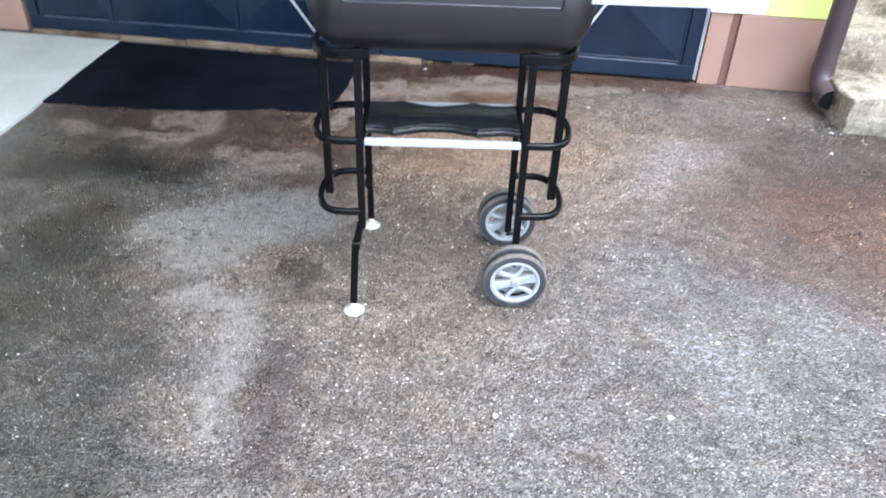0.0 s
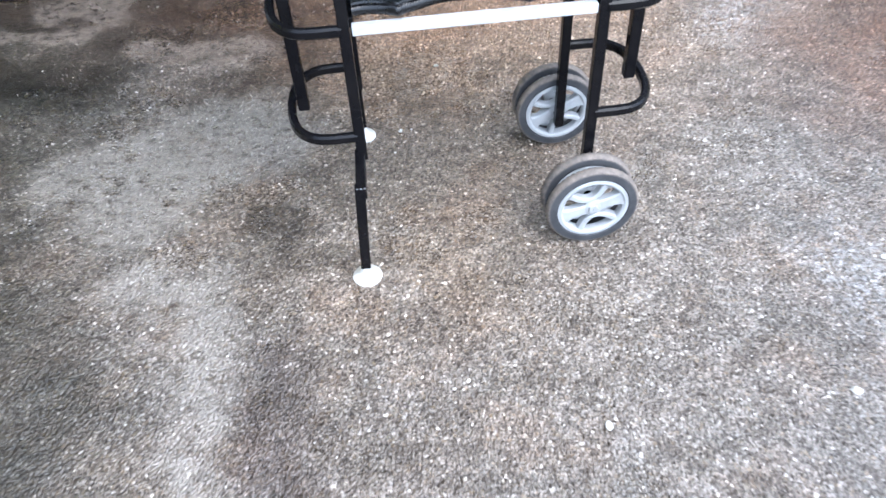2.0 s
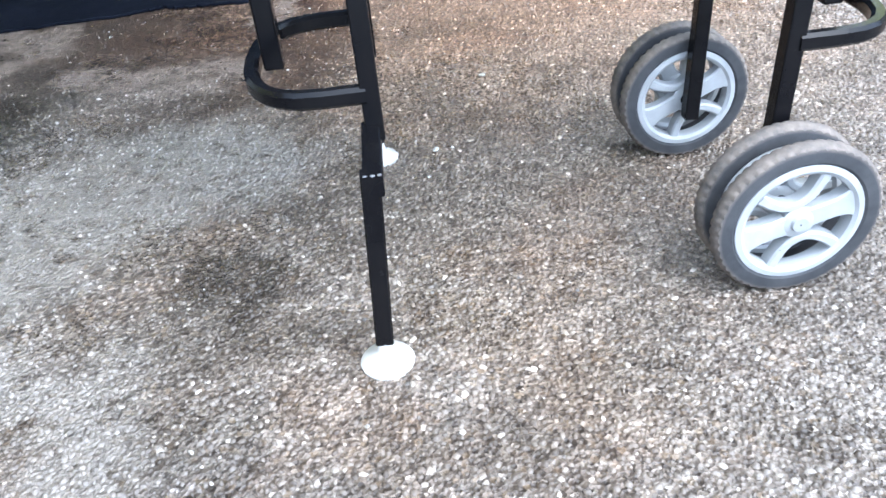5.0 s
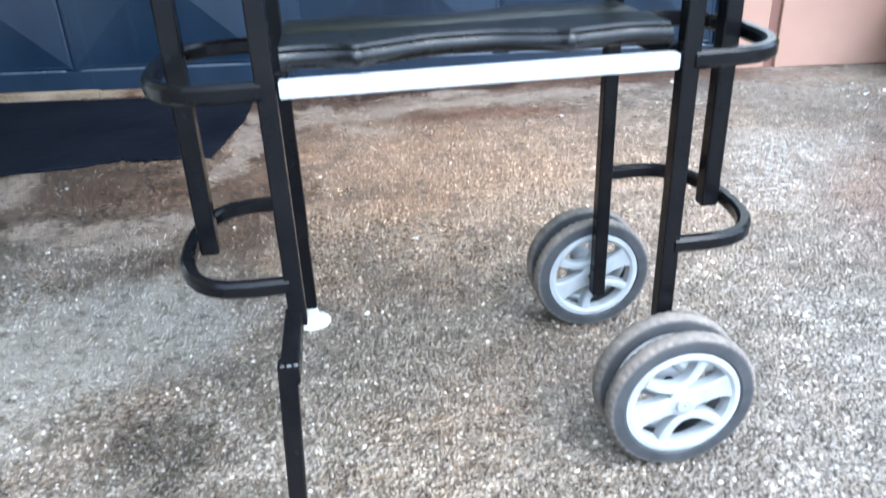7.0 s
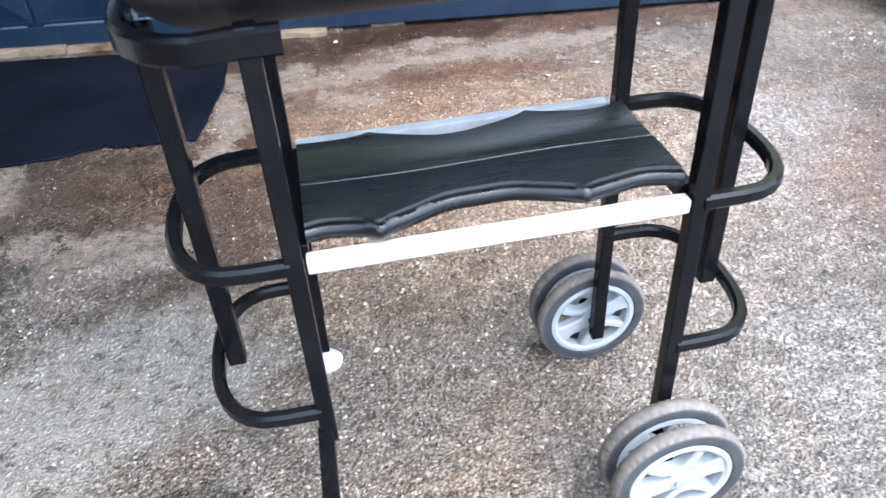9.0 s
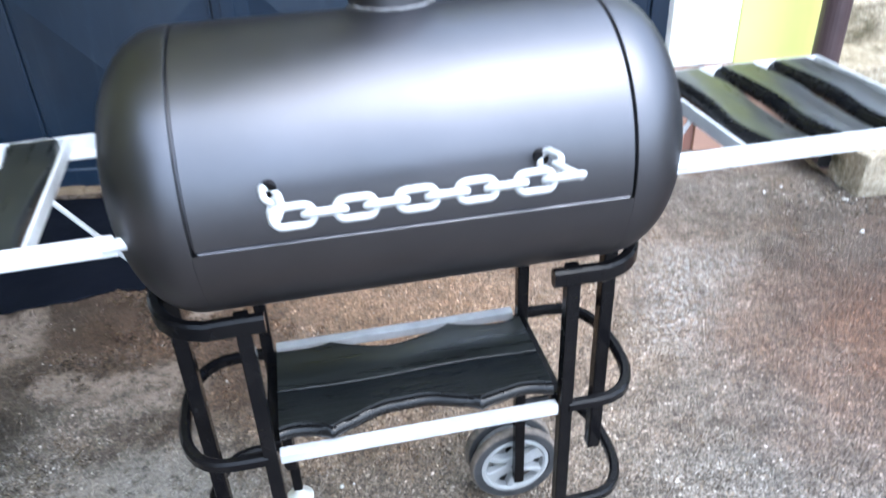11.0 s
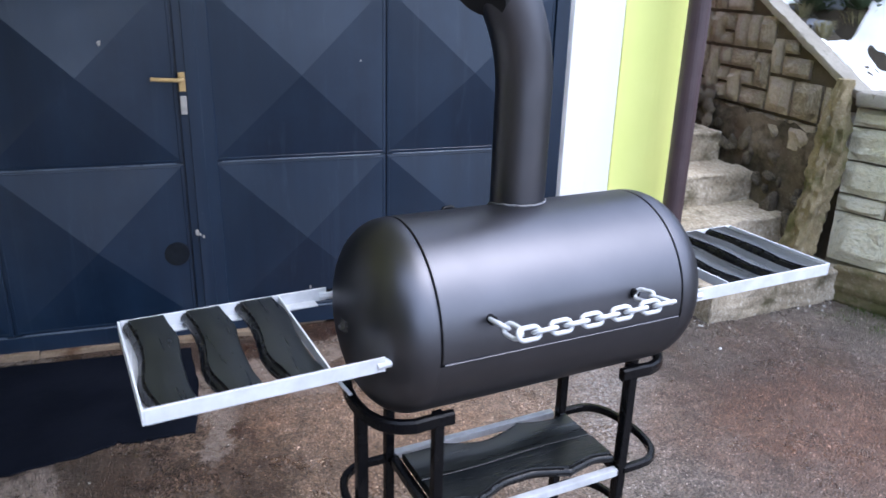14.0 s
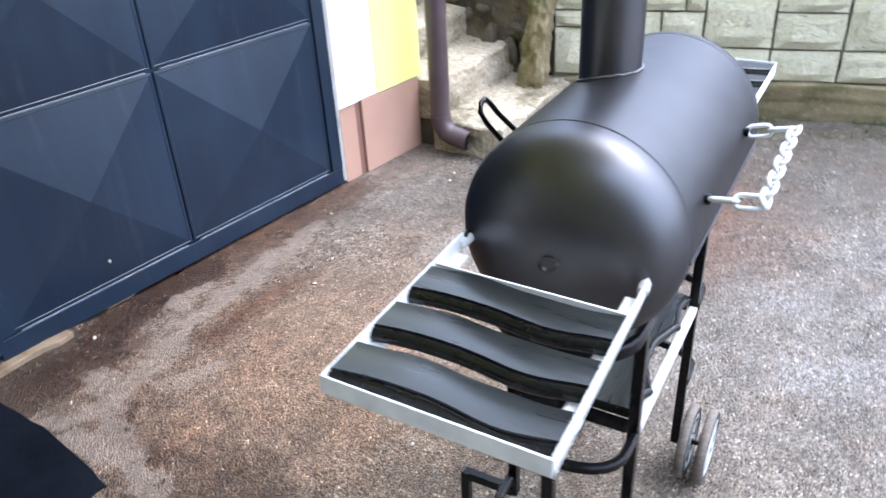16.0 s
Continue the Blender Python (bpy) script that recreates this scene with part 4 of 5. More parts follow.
sweep(bm, [Vector(el[-1]) - d * 0.012, Vector(el[-1]) - d * 0.010], circle(0.0515, 24), up=(1, 0, 0))
part("spout_mouth", bm, DARK, spout, "near-black disc for the shade inside the outlet")
# ---- felt mat and pale slab ----
rngm = random.Random(31)
line = [(-1.95, 3.15), (-1.6, 3.16), (-1.3, 3.19), (-1.14, 3.21), (-0.96, 3.25), (-0.88, 3.275), (-0.83, 3.30), (-0.79, 3.285), (-0.70, 3.29), (-0.575, 3.30), (-0.565, 3.45), (-0.555, 3.63), (-0.575, 3.84), (-0.58, 3.955), (-1.1, 3.97), (-1.6, 3.98), (-1.97, 3.99)]
out = []
for (xa, ya), (xb, yb) in zip(line, line[1:] + line[:1]):
    for i in range(5):
        k = i / 5
        out.append((xa + (xb - xa) * k + 0.006 * (rngm.random() - 0.5), ya + (yb - ya) * k + 0.012 * (rngm.random() - 0.5)))
bm = bmesh.new()
plate(bm, out, 0.0005, 0.009, 0.002, 0.003)
tagged(part("felt_mat", bm, FELT), "ragged black roofing felt sheet lying before the door", "mat")
out = []
for xa, ya in [(-4.6, 4.0), (-4.6, 2.0), (-1.83, 2.0)]:
    out.append((xa, ya))
for i in range(24):
    out.append((-1.84 - 0.15 * max(0, (i / 23 - 0.45)) + 0.012 * (rngm.random() - 0.5), 2.02 + 1.96 * i / 23))
bm = bmesh.new()
plate(bm, out, -0.01, 0.016, 0.003, 0.003)
tagged(part("concrete_slab", bm, SLAB), "pale dry concrete slab beside the felt", "concrete slab", kind="structure")

# ---- the barrel grill ----
grill = thing("barrel_grill", 0.0975, 2.19, 0, 7.5)
tagged(grill, "dark barrel barbecue on black legs with white trim and wheels", "barbecue")
BX, BZ, R = 0.010, 0.92, 0.188
HALF, LID = 0.275, 0.265


def dome_profile(sign):
    out = []
    for i in range(15):
        a = radians(90 * i / 14)
        out.append((sign * (HALF + 0.102 * math.sin(a)), max(R * math.cos(a) ** 0.72, 0.0005)))
    return out


body = bmesh.new()
for s in (-1, 1):
    lathe(body, [(s * (LID + 0.0035), R - 0.012), (s * (LID + 0.0035), R - 0.001), (s * (LID + 0.0045), R)] + dome_profile(s), 72, "x", (BX, 0, BZ))
lathe(body, [(-LID - 0.004, R - 0.008), (LID + 0.004, R - 0.008)], 72, "x", (BX, 0, BZ))
lathe(body, [(-LID - 0.004, R - 0.009), (-LID - 0.004, R), (LID + 0.004, R), (LID + 0.004, R - 0.009)], 48, "x", (BX, 0, BZ), 155, 353.0)
barrel = part("barrel", body, BARREL, grill, "dark brown satin barrel with domed ends", smooth=35)
bm = bmesh.new()
rows = lathe(bm, [(-LID, R - 0.006), (-LID, R - 0.0012), (-LID + 0.0012, R), (LID - 0.0012, R), (LID, R - 0.0012), (LID, R - 0.006)], 48, "x", (BX, 0, BZ), -5.6, 153)
for k in (0, -1):
    bm.faces.new([row[k] for row in rows])
lid = part("lid", bm, BARREL, grill, "hinged dark brown lid", smooth=35)
# turned lip along the lid's lower edge
a = radians(-6.2)
part("lip", bar([(BX - LID + 0.004, -(R + 0.0005) * math.cos(a), BZ + R * math.sin(a)), (BX + LID - 0.004, -(R + 0.0005) * math.cos(a), BZ + R * math.sin(a))], 0.006, 0.0035, 0.001), BARREL, lid, "turned lower lip")

# weld blob and filler plug on the domed ends
for s in (-1, 1):
    bm = bmesh.new()
    lump(bm, (BX + s * (HALF + 0.103), 0.0, BZ - 0.005), (0.006, 0.015, 0.013), 3 + s, 3)
    lump(bm, (BX + s * (HALF + 0.108), 0.005, BZ - 0.009), (0.005, 0.006, 0.005), 8 + s)
    lump(bm, (BX + s * (HALF + 0.104), -0.013, BZ + 0.004), (0.004, 0.005, 0.004), 11 + s)
    part("weld_plug", bm, PLUG, barrel, "ground-down weld plug", smooth=50)

# chimney: a vertical pipe that leans over to one side at the top
CX, CY = BX + 0.010, 0.045
path = [(CX, CY, 1.075), (CX, CY, 1.20), (CX, CY, 1.315)]
RB = 0.34
for d in range(3, 32, 4):
    a = radians(d)
    path.append((CX - RB * (1 - math.cos(a)), CY - 0.02 * (1 - math.cos(a)), 1.325 + RB * math.sin(a)))
# ... and folds over to a mouth that looks down to the side
C = Vector(path[-1])
d0, d1 = (C - Vector(path[-2])).normalized(), Vector((-0.72, -0.30, -0.62)).normalized()
M = Vector((-0.098, CY - 0.018, 1.512))
for i in range(1, 9):
    k = i / 9
    a, b = (1 - k) ** 3, k ** 3
    path.append(C * a + (C + d0 * 0.075) * 3 * k * (1 - k) ** 2 + (M - d1 * 0.075) * 3 * k * k * (1 - k) + M * b)
path.append(M)
bm = bmesh.new()
sweep(bm, path, circle(0.0555, 40), up=(0, 1, 0))
chimney = part("chimney", bm, BARREL, grill, "dark brown smoke pipe with a bent top", smooth=40)
# capped end: a black disc stands for the shade inside the pipe
bm = bmesh.new()
sweep(bm, [M - d1 * 0.012, M + d1 * 0.004], circle(0.0585, 40), up=(0, 1, 0))
part("chimney_mouth", bm, DARK, chimney, "black disc for the dark inside of the pipe", smooth=40)
pts, rngw = [], random.Random(8)
for i in range(64):
    a = 2 * math.pi * i / 64
    k = 0.0562 + 0.0014 * rngw.random()
    x, y = CX + k * math.cos(a), CY + k * math.sin(a)
    pts.append((x, y, BZ + math.sqrt(R * R - y * y) + 0.001 + 0.0016 * rngw.random()))
part("weld_bead", rod(pts, 0.0026, 8, True), WELD, chimney, "bright bare weld bead", smooth=60)

# rear loop on the barrel
part("rear_loop", rod([(0.000, 0.180, 0.900), (-0.005, 0.235, 0.928), (-0.030, 0.272, 0.985), (-0.036, 0.282, 1.010), (-0.026, 0.285, 1.024), (-0.008, 0.286, 1.026), (0.010, 0.284, 1.012), (0.028, 0.274, 0.985), (0.060, 0.235, 0.928), (0.064, 0.180, 0.900)], 0.0055, 10), BLACK, barrel, "black rod loop", smooth=60)

# chain handle
def link_mesh():
    L, W, r = 0.051, 0.029, 0.0042
    pts, h = [], (L - W) / 2
    c = W / 2 - r
    for i in range(9):
        a = -math.pi / 2 + math.pi * i / 8
        pts.append((h + c * math.cos(a), 0, c * math.sin(a)))
    for i in range(9):
        a = math.pi / 2 + math.pi * i / 8
        pts.append((-h + c * math.cos(a), 0, c * math.sin(a)))
    return rod(pts, r, 8, True, (0, 1, 0))


HL, HR = Vector((-0.161, -0.184, 0.970)), Vector((0.154, -0.184, 0.968))
CL, CR = Vector((-0.152, -0.266, 0.975)), Vector((0.170, -0.266, 0.980))
studs = []
for p in (HL, HR):
    bm = bmesh.new()
    sweep(bm, [p + Vector((0, 0.020, 0)), p + Vector((0, -0.006, 0))], circle(0.009, 12))
    studs.append(part("handle_stud", bm, BLACK, lid, "black stud of the chain handle", smooth=50))
handle = studs[0]
first = None
TILT = -32
def put_link(p, d, flat):
    global first
    q = d.to_track_quat("X", "Z").to_matrix().to_4x4()
    m = Matrix.Translation(p) @ q @ pose(0, 0, 0, (90 if flat else 0) + TILT, 0, 0)
    if first is None:
        first = part("link", link_mesh(), WHITE, handle, "white painted chain link", smooth=60)
        first.matrix_basis = m
    else:
        twin(first, m, handle)


# ----
span = CR - CL
for i in range(10):
    put_link(CL + span * ((i + 0.5) / 10), span.normalized(), i % 2 == 1)
for h, c, k in ((HL, CL, 1), (HR, CR, 0)):
    v = c - h
    for i in range(2):
        put_link(h + v * (0.28 + 0.46 * i), v.normalized(), (i + k) % 2 == 1)

# ---- stand ----
LX, LY, T = 0.229, 0.122, 0.0205
for sy in (-1, 1):
    # footed legs on the one end, wheeled legs on the other
    bm = bmesh.new()
    add_box(bm, -LX - T / 2, -LX + T / 2, sy * LY - T / 2, sy * LY + T / 2, 0.222, 0.765, 0.002)
    lean = 0.012 if sy < 0 else 0.0
    sweep(bm, [(-LX - 0.004, sy * LY, 0.232), (-LX - 0.006, sy * 0.246, 0.232)], rounded(0.020, 0.022, 0.002))
    sweep(bm, [(-LX - 0.008, sy * 0.236, 0.2429), (-LX - 0.008 - lean, sy * 0.240, 0.034)], rounded(0.020, 0.020, 0.002), up=(0, 1, 0))
    leg = part("leg", bm, BLACK, grill, "black square-tube leg with a cranked foot")
    bm = bmesh.new()
    lathe(bm, [(0.0, 0.001), (0.0, 0.030), (0.004, 0.031), (0.008, 0.028), (0.016, 0.014), (0.022, 0.010), (0.036, 0.010), (0.036, 0.001)], 28, "z", (-LX - 0.008 - lean, sy * 0.240, 0.0))
    part("foot", bm, CREAM, leg, "white plastic foot", smooth=35)
    for k in range(3):
        bm = bmesh.new()
        lump(bm, (-LX - 0.013 + 0.007 * k, sy * 0.2425, 0.2432), (0.0030, 0.0022, 0.0012), 5.0 * k + sy, 1)
        part("weld_spot", bm, WELD, leg, "small bare weld spot", smooth=60)
    ly = LY - (0.009 if sy > 0 else 0.0)
    part("leg", box(LX - T / 2, LX + T / 2, sy * ly - T / 2, sy * ly + T / 2, 0.082 if sy < 0 else 0.074, 0.765, bevel=0.002), BLACK, grill, "black square-tube leg")
for s in (-1, 1):
    part("post", box(s * 0.338 - 0.0118, s * 0.338 + 0.0118, -0.0118, 0.0118, 0.268, 0.735, bevel=0.003), BLACK, grill, "thick black square post")


def hoop_path(s, x0, x1, y, n=14):
    pts = [(s * (x0 - 0.0), -y, 0)]
    for i in range(n + 1):
        a = -math.pi / 2 + math.pi * i / n
        c, q = math.cos(a), math.sin(a)
        k = 0.80
        pts.append((s * (x0 + 0.045 + (x1 - x0 - 0.045) * abs(c) ** k), y * math.copysign(abs(q) ** k, q), 0))
    pts.append((s * x0, y, 0))
    return pts


for s in (-1, 1):
    for z, w, h in ((0.276, 0.017, 0.020), (0.503, 0.017, 0.020)):
        bm = bmesh.new()
        sweep(bm, [(x, y, z) for x, y, _ in hoop_path(s, LX + 0.004, 0.362, 0.126)], rounded(w, h, 0.004))
        part("hoop", bm, BLACK, grill, "bent black hoop round the posts", smooth=40)
    bm = bmesh.new()
    sweep(bm, [(x, y, 0.750 if abs(x) < 0.26 else 0.747) for x, y, _ in hoop_path(s, LX - 0.030, 0.352, 0.126)], rounded(0.018, 0.028, 0.004))
    part("saddle_hoop", bm, BLACK, grill, "black saddle hoop under the barrel", smooth=40)
    part("cross_rail", box(s * 0.222 - 0.010, s * 0.222 + 0.010, -LY + 0.013, LY - 0.013, 0.497, 0.517, bevel=0.002), BLACK, grill, "black rail under the shelf")
for y, z in ((-0.124, 0.503), (0.128, 0.506)):
    part("cross_bar", box(-0.2155, 0.2155, y - 0.009, y + 0.009, z - 0.0090, z + 0.0090, bevel=0.002), SILVER, grill, "white painted cross bar")

# shelf boards with live edges
def scallop(x, cusps, rise):
    """How far the edge swings back from its cusps at x."""
    for a, b, h in zip(cusps, cusps[1:], rise):
        if a <= x <= b:
            return h * math.sin(math.pi * (x - a) / (b - a)) ** 0.8
    return 0.0


def board(edge, inner, z0, z1, front):
    """A shelf board: one straight side, one scalloped side with a rounded, proud nose."""
    bm = bmesh.new()
    s = 1 if front else -1
    rows = []
    for (x, y), (_, yi) in zip(edge, inner):
        prof = [(yi, z0), (yi, z1 - 0.002), (yi - s * 0.002, z1), (y + s * 0.013, z1 + 0.0005), (y + s * 0.0115, z1 - 0.003), (y + s * 0.008, z1 - 0.002), (y + s * 0.003, z1 - 0.005), (y, (z0 + z1) / 2), (y + s * 0.003, z0 + 0.003), (y + s * 0.008, z0)]
        rows.append([bm.verts.new((x, py, pz)) for py, pz in prof])
    k = len(rows[0])
    for p, q in zip(rows, rows[1:]):
        for i in range(k):
            f = bm.faces.new((p[i], p[(i + 1) % k], q[(i + 1) % k], q[i]))
            f.material_index = 1 if 3 <= i <= 8 else 0
    bm.faces.new(rows[0])
    bm.faces.new(rows[-1])
    return bm


N = 84
xs = [-0.212 + 0.424 * i / N for i in range(N + 1)]
front = [(x, -0.130 + 0.004 * math.sin(9 * x) + scallop(x, (-0.235, -0.134, 0.095, 0.235), (0.020, 0.036, 0.016)) + 0.0012 * math.sin(83 * x)) for x in xs]
mid = [(x, -0.027 + 0.003 * math.sin(17 * x)) for x in xs]
o = part("shelf_board", board(front, mid, 0.5185, 0.541, True), WOOD_X, grill, "black-stained board with a scalloped front edge", smooth=50)
o.data.materials.append(EDGE)
back = [(x, 0.096 - scallop(x, (-0.235, -0.120, 0.085, 0.235), (0.012, 0.034, 0.022)) + 0.0015 * math.sin(61 * x)) for x in xs]
o = part("shelf_board", board(back, [(x, y + 0.004) for x, y in mid], 0.5185, 0.539, False), WOOD_PLAIN, grill, "black-stained board with a scalloped back edge", smooth=50)
o.data.materials.append(EDGE)

# ---- wheels ----
HX, HZ = 0.2280, 0.097


def tyre_mesh():
    bm = bmesh.new()
    w = 0.0120
    rows = lathe(bm, [(-w * 0.7, 0.072), (-w, 0.077), (-w, 0.087), (-w * 0.9, 0.0930), (-w * 0.55, 0.0962), (-w * 0.12, 0.0968), (w * 0.12, 0.0968), (w * 0.55, 0.0962), (w * 0.9, 0.0930), (w, 0.087), (w, 0.077), (w * 0.7, 0.072), (-w * 0.7, 0.072)], 150, "y")
    for k in (3, 4, 7, 8):
        for i, v in enumerate(rows[k]):
            if (i + (1 if k > 5 else 0)) % 3 == 0:
                v.co.x, v.co.z = v.co.x * 0.979, v.co.z * 0.979
    return bm


def band(bm, pts, half, y0, y1, chamfer=0.0025):
    """A flat curved strip through (x, z) points, half as wide as given at each, with eased edges."""
    rows = []
    for i, (x, z) in enumerate(pts):
        a, b = Vector(pts[max(i - 1, 0)]), Vector(pts[min(i + 1, len(pts) - 1)])
        t = (b - a).normalized()
        h = half[i]
        ring = []
        for y, k in ((y0, h - chamfer), (y0 + chamfer, h), (y1 - chamfer, h), (y1, h - chamfer), (y1, chamfer - h), (y1 - chamfer, -h), (y0 + chamfer, -h), (y0, chamfer - h)):
            ring.append(bm.verts.new((x - t.y * k, y, z + t.x * k)))
        rows.append(ring)
    for p, q in zip(rows, rows[1:]):
        for j in range(8):
            bm.faces.new((p[j], p[(j + 1) % 8], q[(j + 1) % 8], q[j]))
    bm.faces.new(rows[0])
    bm.faces.new(rows[-1])


def rim_mesh():
    bm = bmesh.new()
    w = 0.0110
    lathe(bm, [(-w + 0.002, 0.0625), (-w - 0.001, 0.067), (-w, 0.0735), (-w + 0.003, 0.0755), (w - 0.003, 0.0755), (w, 0.0735), (w + 0.001, 0.067), (w - 0.002, 0.0625), (0.004, 0.0615), (-0.004, 0.0615), (-w + 0.002, 0.0625)], 56, "y")
    lathe(bm, [(-w, 0.001), (-w, 0.014), (-w + 0.003, 0.020), (w - 0.003, 0.020), (w, 0.014), (w, 0.001)], 28, "y")
    for s in (-1, 1):
        band(bm, [(s * r, 0) for r in (0.012, 0.028, 0.044, 0.056, 0.063)], (0.0135, 0.0125, 0.013, 0.016, 0.021), -w + 0.0015, w - 0.0015)
        arch, wide = [], []
        for i in range(13):
            k = (i - 6) / 6
            arch.append((0.037 * k, s * (0.023 + 0.027 * k * k)))
            wide.append(0.0055 + 0.0015 * k * k)
        band(bm, arch, wide, -w + 0.0010, w - 0.0010)
    return bm


for sy in (-1, 1):
    part("axle", rod([(HX, sy * 0.112, HZ), (HX, sy * (0.214 if sy < 0 else 0.222), HZ)], 0.006, 12), BLACK, grill, "black steel stub axle")
proto = None
for i, y in enumerate((-0.200, -0.153, 0.140, 0.188)):
    bm = bmesh.new()
    lathe(bm, [(-0.0130, 0.0065), (-0.0130, 0.009), (0.0130, 0.009), (0.0130, 0.0065)], 16, "y")
    wheel = part("wheel", bm, BLACK, grill, "wheel with dusty tyre and pale grey spoked rim")
    wheel.matrix_basis = pose(HX, y, HZ, 0, (-17, 40, -26, 63)[i], 0)
    if proto is None:
        proto = (part("tyre", tyre_mesh(), RUBBER, wheel, "dusty grey rubber tyre", smooth=30), part("rim", rim_mesh(), RIM, wheel, "pale grey plastic rim", smooth=35))
    else:
        for o in proto:
            twin(o, Matrix.Identity(4), wheel)
    if y < -0.19:
        bm = bmesh.new()
        lathe(bm, [(-0.0145, 0.001), (-0.0145, 0.009), (-0.011, 0.0105)], 20, "y")
        part("hub_cap", bm, RIM, wheel, "small steel hub cap", smooth=35)

# ---- side trays ----
def slat_mesh(x, w, y0, y1, z0, z1, ph, roll):
    """A slat with one rounded, grooved wavy side and one gently curved plain side."""
    bm = bmesh.new()
    n, rows = 40, []
    for i in range(n + 1):
        k = i / n
        y = y0 + (y1 - y0) * k
        a = x - w / 2 + 0.006 * math.sin(2 * math.pi * k * 1.3 + ph) + 0.0015 * math.sin(45 * y + ph)
        b = x + w / 2 + 0.005 * math.sin(2 * math.pi * k * 1.1 + ph + 0.6) + 0.0012 * math.sin(52 * y + 2 * ph)
        prof = [(b - 0.003, z0), (b, z0 + 0.003), (b, z1 - 0.003), (b - 0.003, z1), (a + roll, z1), (a + roll - 0.0012, z1 - 0.004), (a + roll - 0.005, z1 - 0.0035), (a + roll * 0.45, z1 - 0.0055), (a + roll * 0.12, z1 - 0.010), (a, z1 - 0.016), (a + 0.004, z0)]
        rows.append([bm.verts.new((px, y, pz)) for px, pz in prof])
    m = len(rows[0])
    for p, q in zip(rows, rows[1:]):
        for i in range(m):
            f = bm.faces.new((p[i], p[(i + 1) % m], q[(i + 1) % m], q[i]))
            f.material_index = 1 if 4 <= i <= 9 else 0
    bm.faces.new(rows[0])
    bm.faces.new(rows[-1])
    return bm


for s in (-1, 1):
    TZ = 0.897 if s < 0 else 0.903
    xi, xo, yw = 0.452, 0.740 if s < 0 else 0.752, 0.153
    bm = bmesh.new()
    add_box(bm, *sorted((s * xo, s * (xo + 0.004))), -yw, yw, TZ, TZ + 0.028, 0.0012)
    add_box(bm, *sorted((s * (xo - 0.026), s * (xo + 0.001))), -yw + 0.027, yw - 0.027, TZ, TZ + 0.004, 0.001)
    tray = part("side_tray", bm, WHITE, grill, "white painted angle-iron side tray")
    for sy in (-1, 1):
        bm = bmesh.new()
        ya, yb = sorted((sy * yw, sy * (yw - 0.004)))
        add_box(bm, *sorted((s * 0.350, s * xo)), ya, yb, TZ, TZ + 0.028, 0.0012)
        ya, yb = sorted((sy * (yw - 0.003), sy * (yw - 0.026)))
        add_box(bm, *sorted((s * 0.375, s * (xo - 0.001))), ya, yb, TZ, TZ + 0.004, 0.001)
        part("rail", bm, WHITE, tray, "white painted angle-iron rail")
        bm = bmesh.new()
        sweep(bm, [(s * 0.334, sy * (yw - 0.008), TZ + 0.012), (s * 0.366, sy * (yw - 0.004), TZ + 0.012)], circle(0.0085, 8))
        part("bolt", bm, WHITE, tray, "white painted bolt")
    part("inner_rail", box(*sorted((s * (xi - 0.006), s * (xi - 0.002))), -yw + 0.004, yw - 0.004, TZ + 0.004, TZ + 0.026, bevel=0.001), WHITE, tray, "white painted flat bar")
    for i in range(3):
        x, wide = ((0.496, 0.074), (0.596, 0.071), (0.696, 0.071))[i] if s < 0 else ((0.506, 0.070), (0.606, 0.068), (0.704, 0.068))[i]
        o = part("slat", slat_mesh(s * x, wide, -yw + 0.005, yw - 0.005, TZ + 0.0045, TZ + 0.0285, 2.0 + 0.25 * i + (0.5 if s > 0 else 0.0), 0.012), WOOD_Y, tray, "black-stained wavy wooden slat with a rounded black edge", smooth=50)
        o.data.materials.append(EDGE)
    part("strut", rod([(s * 0.449, 0.0, TZ + 0.004), (s * 0.340, 0.0, 0.738)], 0.0038, 8), WHITE, tray, "thin white stay rod")
    if s < 0:
        # this tray sags a little towards the front and stands slightly askew
        tray.matrix_basis = pose(-0.334, 0.004, TZ) @ pose(0, 0, 0, 2.4, 0, 1.8) @ pose(0.334, 0, -TZ)
    part("stud", rod([(s * 0.330, 0.150, TZ + 0.012), (s * 0.350, 0.150, TZ + 0.012)], 0.010, 10), BLACK, tray, "black bolt head")

# ---- small things ----
r = random.Random(77)


def pebble(seed, size):
    bm = bmesh.new()
    lump(bm, (0, 0, 0), (size, size * 0.7, size * 0.4), seed, 1)
    return bm


for i, (x, y, s) in enumerate(((0.007, 2.712, 0.008), (-0.077, 2.416, 0.007), (0.333, 1.559, 0.011), (0.779, 1.628, 0.012), (0.95, 1.95, 0.009), (-0.22, 3.95, 0.010), (-0.9, 3.1, 0.007), (0.45, 3.55, 0.009), (0.62, 3.62, 0.008), (-0.45, 3.70, 0.008), (0.9, 3.9, 0.010))):
    o = part("pebble", pebble(i * 5.3, s), BITS, smooth=60)
    o.matrix_basis = pose(x, y, s * 0.36, 0, 0, 47 * i)
    tagged(o, "small pale pebble on the wet concrete", "pebble", "loose pebbles")

